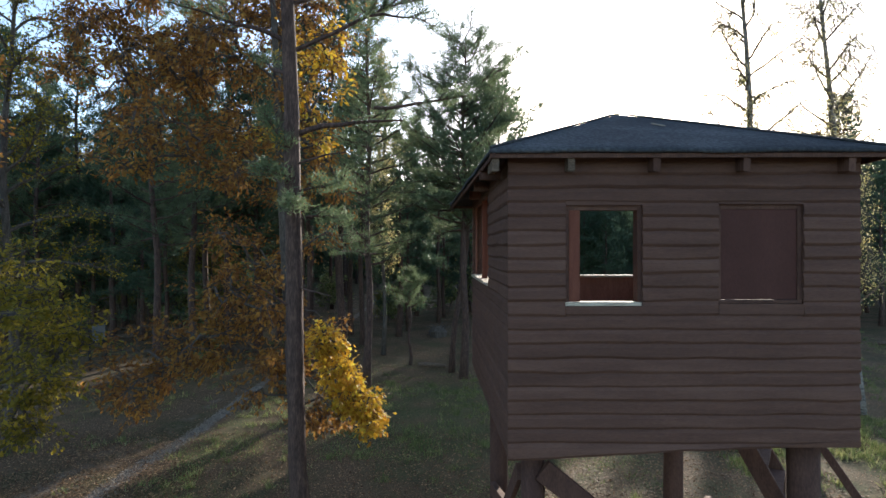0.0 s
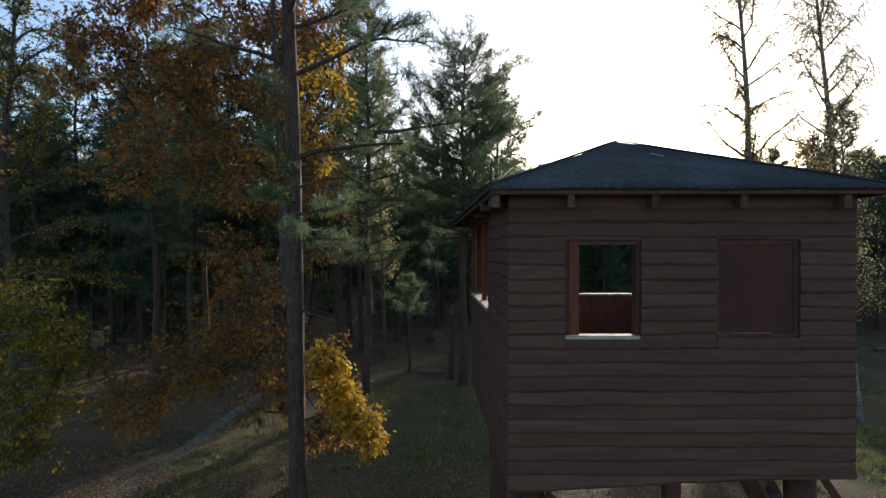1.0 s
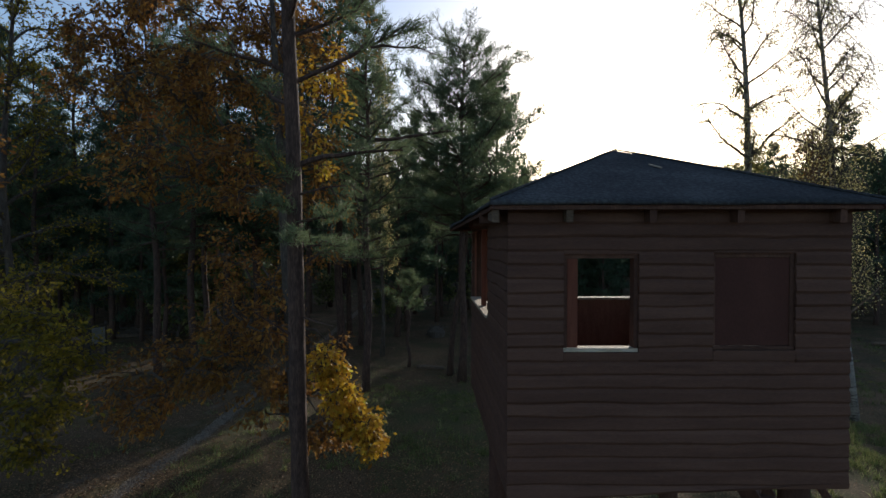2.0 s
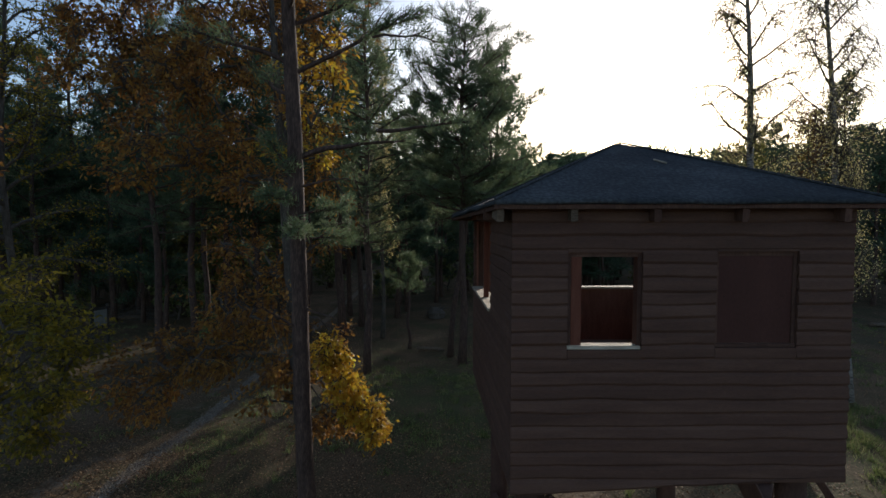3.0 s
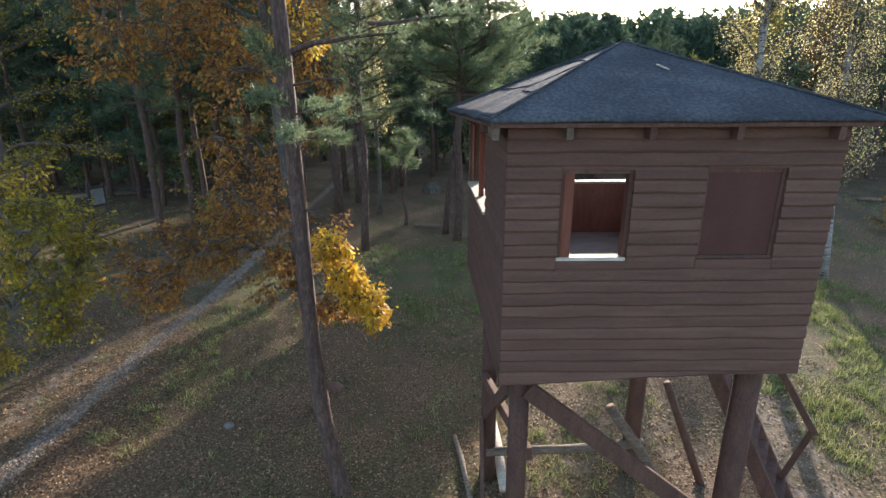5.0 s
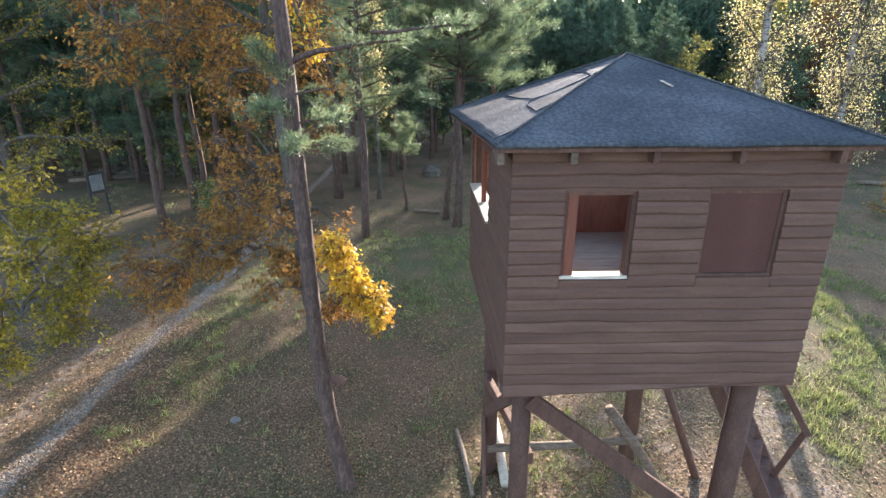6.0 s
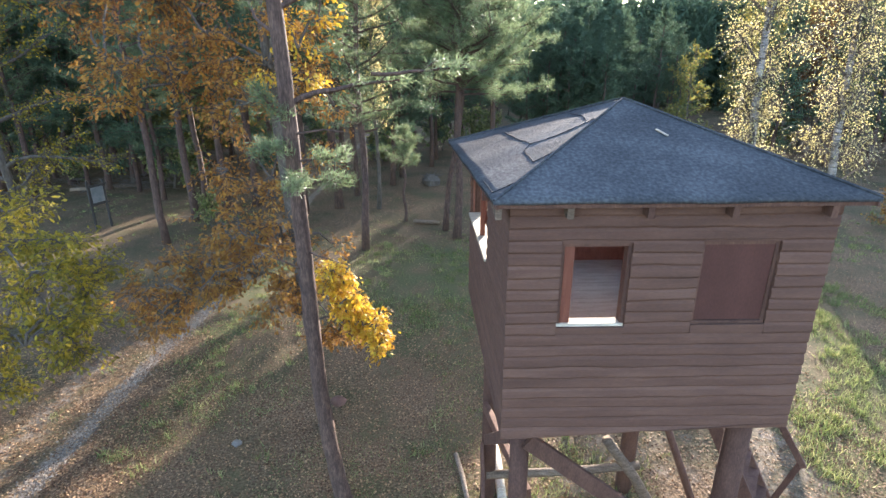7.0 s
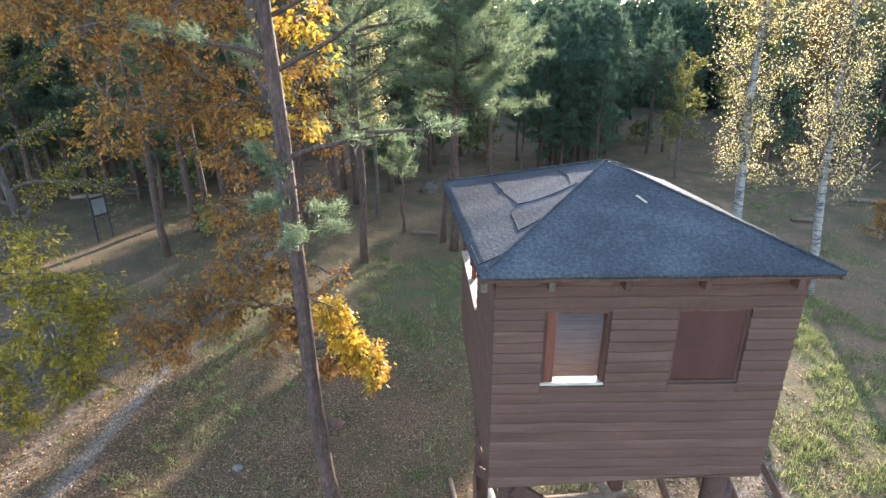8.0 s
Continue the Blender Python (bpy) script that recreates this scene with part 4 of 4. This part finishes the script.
# ---- fallen branches at the edge of the glade ----
def brush_pile(x, y, n, w):
    rng = np.random.default_rng(int(100 * w))
    s = Soup()
    for _ in range(n):
        p = Vector((x + rng.normal() * w, y + rng.normal() * 0.7, 0))
        p.z = lay(p.x, p.y) + rng.uniform(0.03, 0.55)
        a = rng.normal() * 0.5 + (math.pi if rng.uniform() < 0.5 else 0)
        q, r = bough(rng, p, (math.cos(a), math.sin(a), rng.normal() * 0.15), rng.uniform(0.7, 2.4), rng.uniform(0.008, 0.022), 0.0, 4, 0.12)
        s.tube(q, r, 4)
    return solo("brush_pile", s, bark_m, "tangled pile of grey fallen branches", "brush pile", kind="stuff")


brush_pile(-18.4, 31.0, 130, 1.7)
brush_pile(-13.6, 33.5, 60, 1.2)
log((-21.0, 30.0, 0.12), (-17.5, 31.0, 0.16), 0.11, "long grey fallen trunk at the edge of the wood", log_m)
flat = Soup().tube([(-4.1, 8.6, 0.0), (-4.08, 8.61, 0.03), (-4.0, 8.62, 0.045)], [0.1, 0.09, 0.03], 7, 0.5)
solo("stone", flat, stone_m, "small pale flat stone in the leaf litter", "stone", True)
root = Soup()
rrng = np.random.default_rng(15)
rz = lay(-0.3, 31.0)
root.tube([(-0.3, 31.0, rz - 0.1), (-0.32, 31.0, rz + 0.3), (-0.28, 31.05, rz + 0.62)], [0.5, 0.55, 0.3], 12, 0.5)
for _ in range(14):
    q, r = bough(rrng, (-0.3, 31.0, rz + 0.35), rrng.normal(size=3) * np.array([1, 0.5, 0.6]), rrng.uniform(0.6, 1.0), 0.05, 0.0, 4, 0.2)
    root.tube(q, r, 5)
solo("root_plate", root, bark_m, "dark upturned root plate among the pines", "root plate")
# low dark mound on the ground, built in a stump's tapered form
solo("stump", Soup().tube([(-2.3, 9.95, -0.1), (-2.3, 9.95, 0.05), (-2.29, 9.96, 0.11)], [0.24, 0.19, 0.12], 12, 0.5), beam_m, "low dark mound in the leaf litter", "stump", True)


# ---- far woods that close the view ----
wrng = np.random.default_rng(3)
def belt(n, near, lo, hi, size, shape, label):
    a = wrng.uniform(-1.25, 1.25, n)
    d = wrng.uniform(near, near + 8, n)
    top = np.array([14.6 + 1.6 * noise.noise(Vector((q * 14, 0, 0))) + 1.4 * noise.noise(Vector((q * 60, 3, 0))) for q in a])
    c = np.stack([d * np.sin(a), d * np.cos(a), 0.5 + top * wrng.uniform(lo, hi, n)], 1)
    solo("far_wood", Soup().leaves(c, wrng.normal(size=c.shape) + np.array([0, 0, 0.5]), wrng.normal(size=c.shape), wrng.uniform(0.6, 1.2, n) * size, *shape), far_needle_m, label, "woods", kind="stuff")


belt(34000, 88, 0.0, 0.97, 2.0, SMALL_LEAF, "dense dark far edge of the pine wood")
belt(80000, 79, 0.02, 1.03, 1.6, FAR_NEEDLE, "feathery tops of the far pine wood")


# ---- grass and fallen leaves ----
grng = np.random.default_rng(9)


def scatter(n, boxes):
    """Random spots in boxes (x0, x1, y0, y1, share)."""
    out = []
    for x0, x1, y0, y1, share in boxes:
        k = int(n * share)
        out += list(zip(grng.uniform(x0, x1, k), grng.uniform(y0, y1, k)))
    return out


def clear(x, y):
    return abs(x - trail(y)) > 0.45


leafs = [(x, y, lay(x, y) + 0.012) for x, y in scatter(60000, [(7, 26, 11, 34, 0.34), (-11, 9, 5.5, 15, 0.8), (-18, 15, 15, 28, 0.3), (-7.2, -5.6, 6, 13, 0.08), (-9.4, -7.9, 6, 14, 0.04)])]
nl = len(leafs)
solo("fallen_leaves", Soup().leaves(leafs, grng.normal(size=(nl, 3)) * np.array([1, 1, 0.15]), grng.normal(size=(nl, 3)) * 0.35 + np.array([0, 0, 1.0]), grng.uniform(0.03, 0.068, nl), *SMALL_LEAF), litter_m, "brown and buff fallen leaves strewn over the ground", "leaves", kind="stuff")
PEBBLE = ([(-0.5, -0.4, 0), (0.4, -0.5, 0), (0.5, 0.4, 0), (-0.4, 0.5, 0), (0.05, 0.0, 0.5)], [(0, 1, 4), (1, 2, 4), (2, 3, 4), (3, 0, 4)])
py = grng.uniform(5.5, 20, 7000)
px = np.array([trail(y) for y in py]) + grng.normal(size=7000) * 0.12
pebbles = np.stack([px, py, [lay(x, y) for x, y in zip(px, py)]], 1)
solo("gravel", Soup().leaves(pebbles, grng.normal(size=(7000, 3)) * np.array([1, 1, 0.05]), np.tile([0.0, 0.0, 1.0], (7000, 1)), grng.uniform(0.015, 0.048, 7000), *PEBBLE), gravel_m, "pale loose gravel along the middle of the track", "gravel", kind="stuff")
tuft_at = []
for x, y in scatter(1900, [(9, 26, 14, 34, 0.3), (6.9, 13.5, 6, 16, 1.0), (9, 24, 15, 30, 0.35), (1.2, 4.5, 6.8, 10, 0.05), (-3, 4.5, 13, 21, 0.3), (-6.6, -4.8, 8, 20, 0.07), (-12, 4, 7, 22, 0.2), (-19, -8, 18, 30, 0.12)]):
    if clear(x, y) and noise.noise(Vector((x * 0.6, y * 0.6, 9))) > -0.12:
        tuft_at.append((x, y))
gc = np.array([(x + dx, y + dy, lay(x, y)) for x, y in tuft_at for dx, dy in grng.normal(size=(32, 2)) * grng.uniform(0.05, 0.16)])
gd = grng.normal(size=gc.shape) * 0.45 + np.array([0, 0, 1.0])
solo("grass", Soup().leaves(gc, gd, grng.normal(size=gc.shape), np.repeat(grng.uniform(0.5, 1.5, len(tuft_at)), 32) * grng.uniform(0.05, 0.17, len(gc)), *NEEDLE), grass_m, "uneven tufts of green and straw-coloured grass", "grass", kind="stuff")
straw_at = [(x, y) for x, y in scatter(2600, [(-6.6, 5, 5.5, 15, 0.7), (-6, 5, 14, 24, 0.3)]) if noise.noise(Vector((x * 0.45, y * 0.45, 4))) > 0.0]
sc = np.array([(x + dx, y + dy, lay(x, y)) for x, y in straw_at for dx, dy in grng.normal(size=(16, 2)) * 0.13])
solo("dry_grass", Soup().leaves(sc, grng.normal(size=sc.shape) * 0.7 + np.array([0, 0, 0.8]), grng.normal(size=sc.shape), grng.uniform(0.04, 0.13, len(sc)), *NEEDLE), grass_m, "short thin straw-coloured grass among fallen leaves", "grass", kind="stuff")
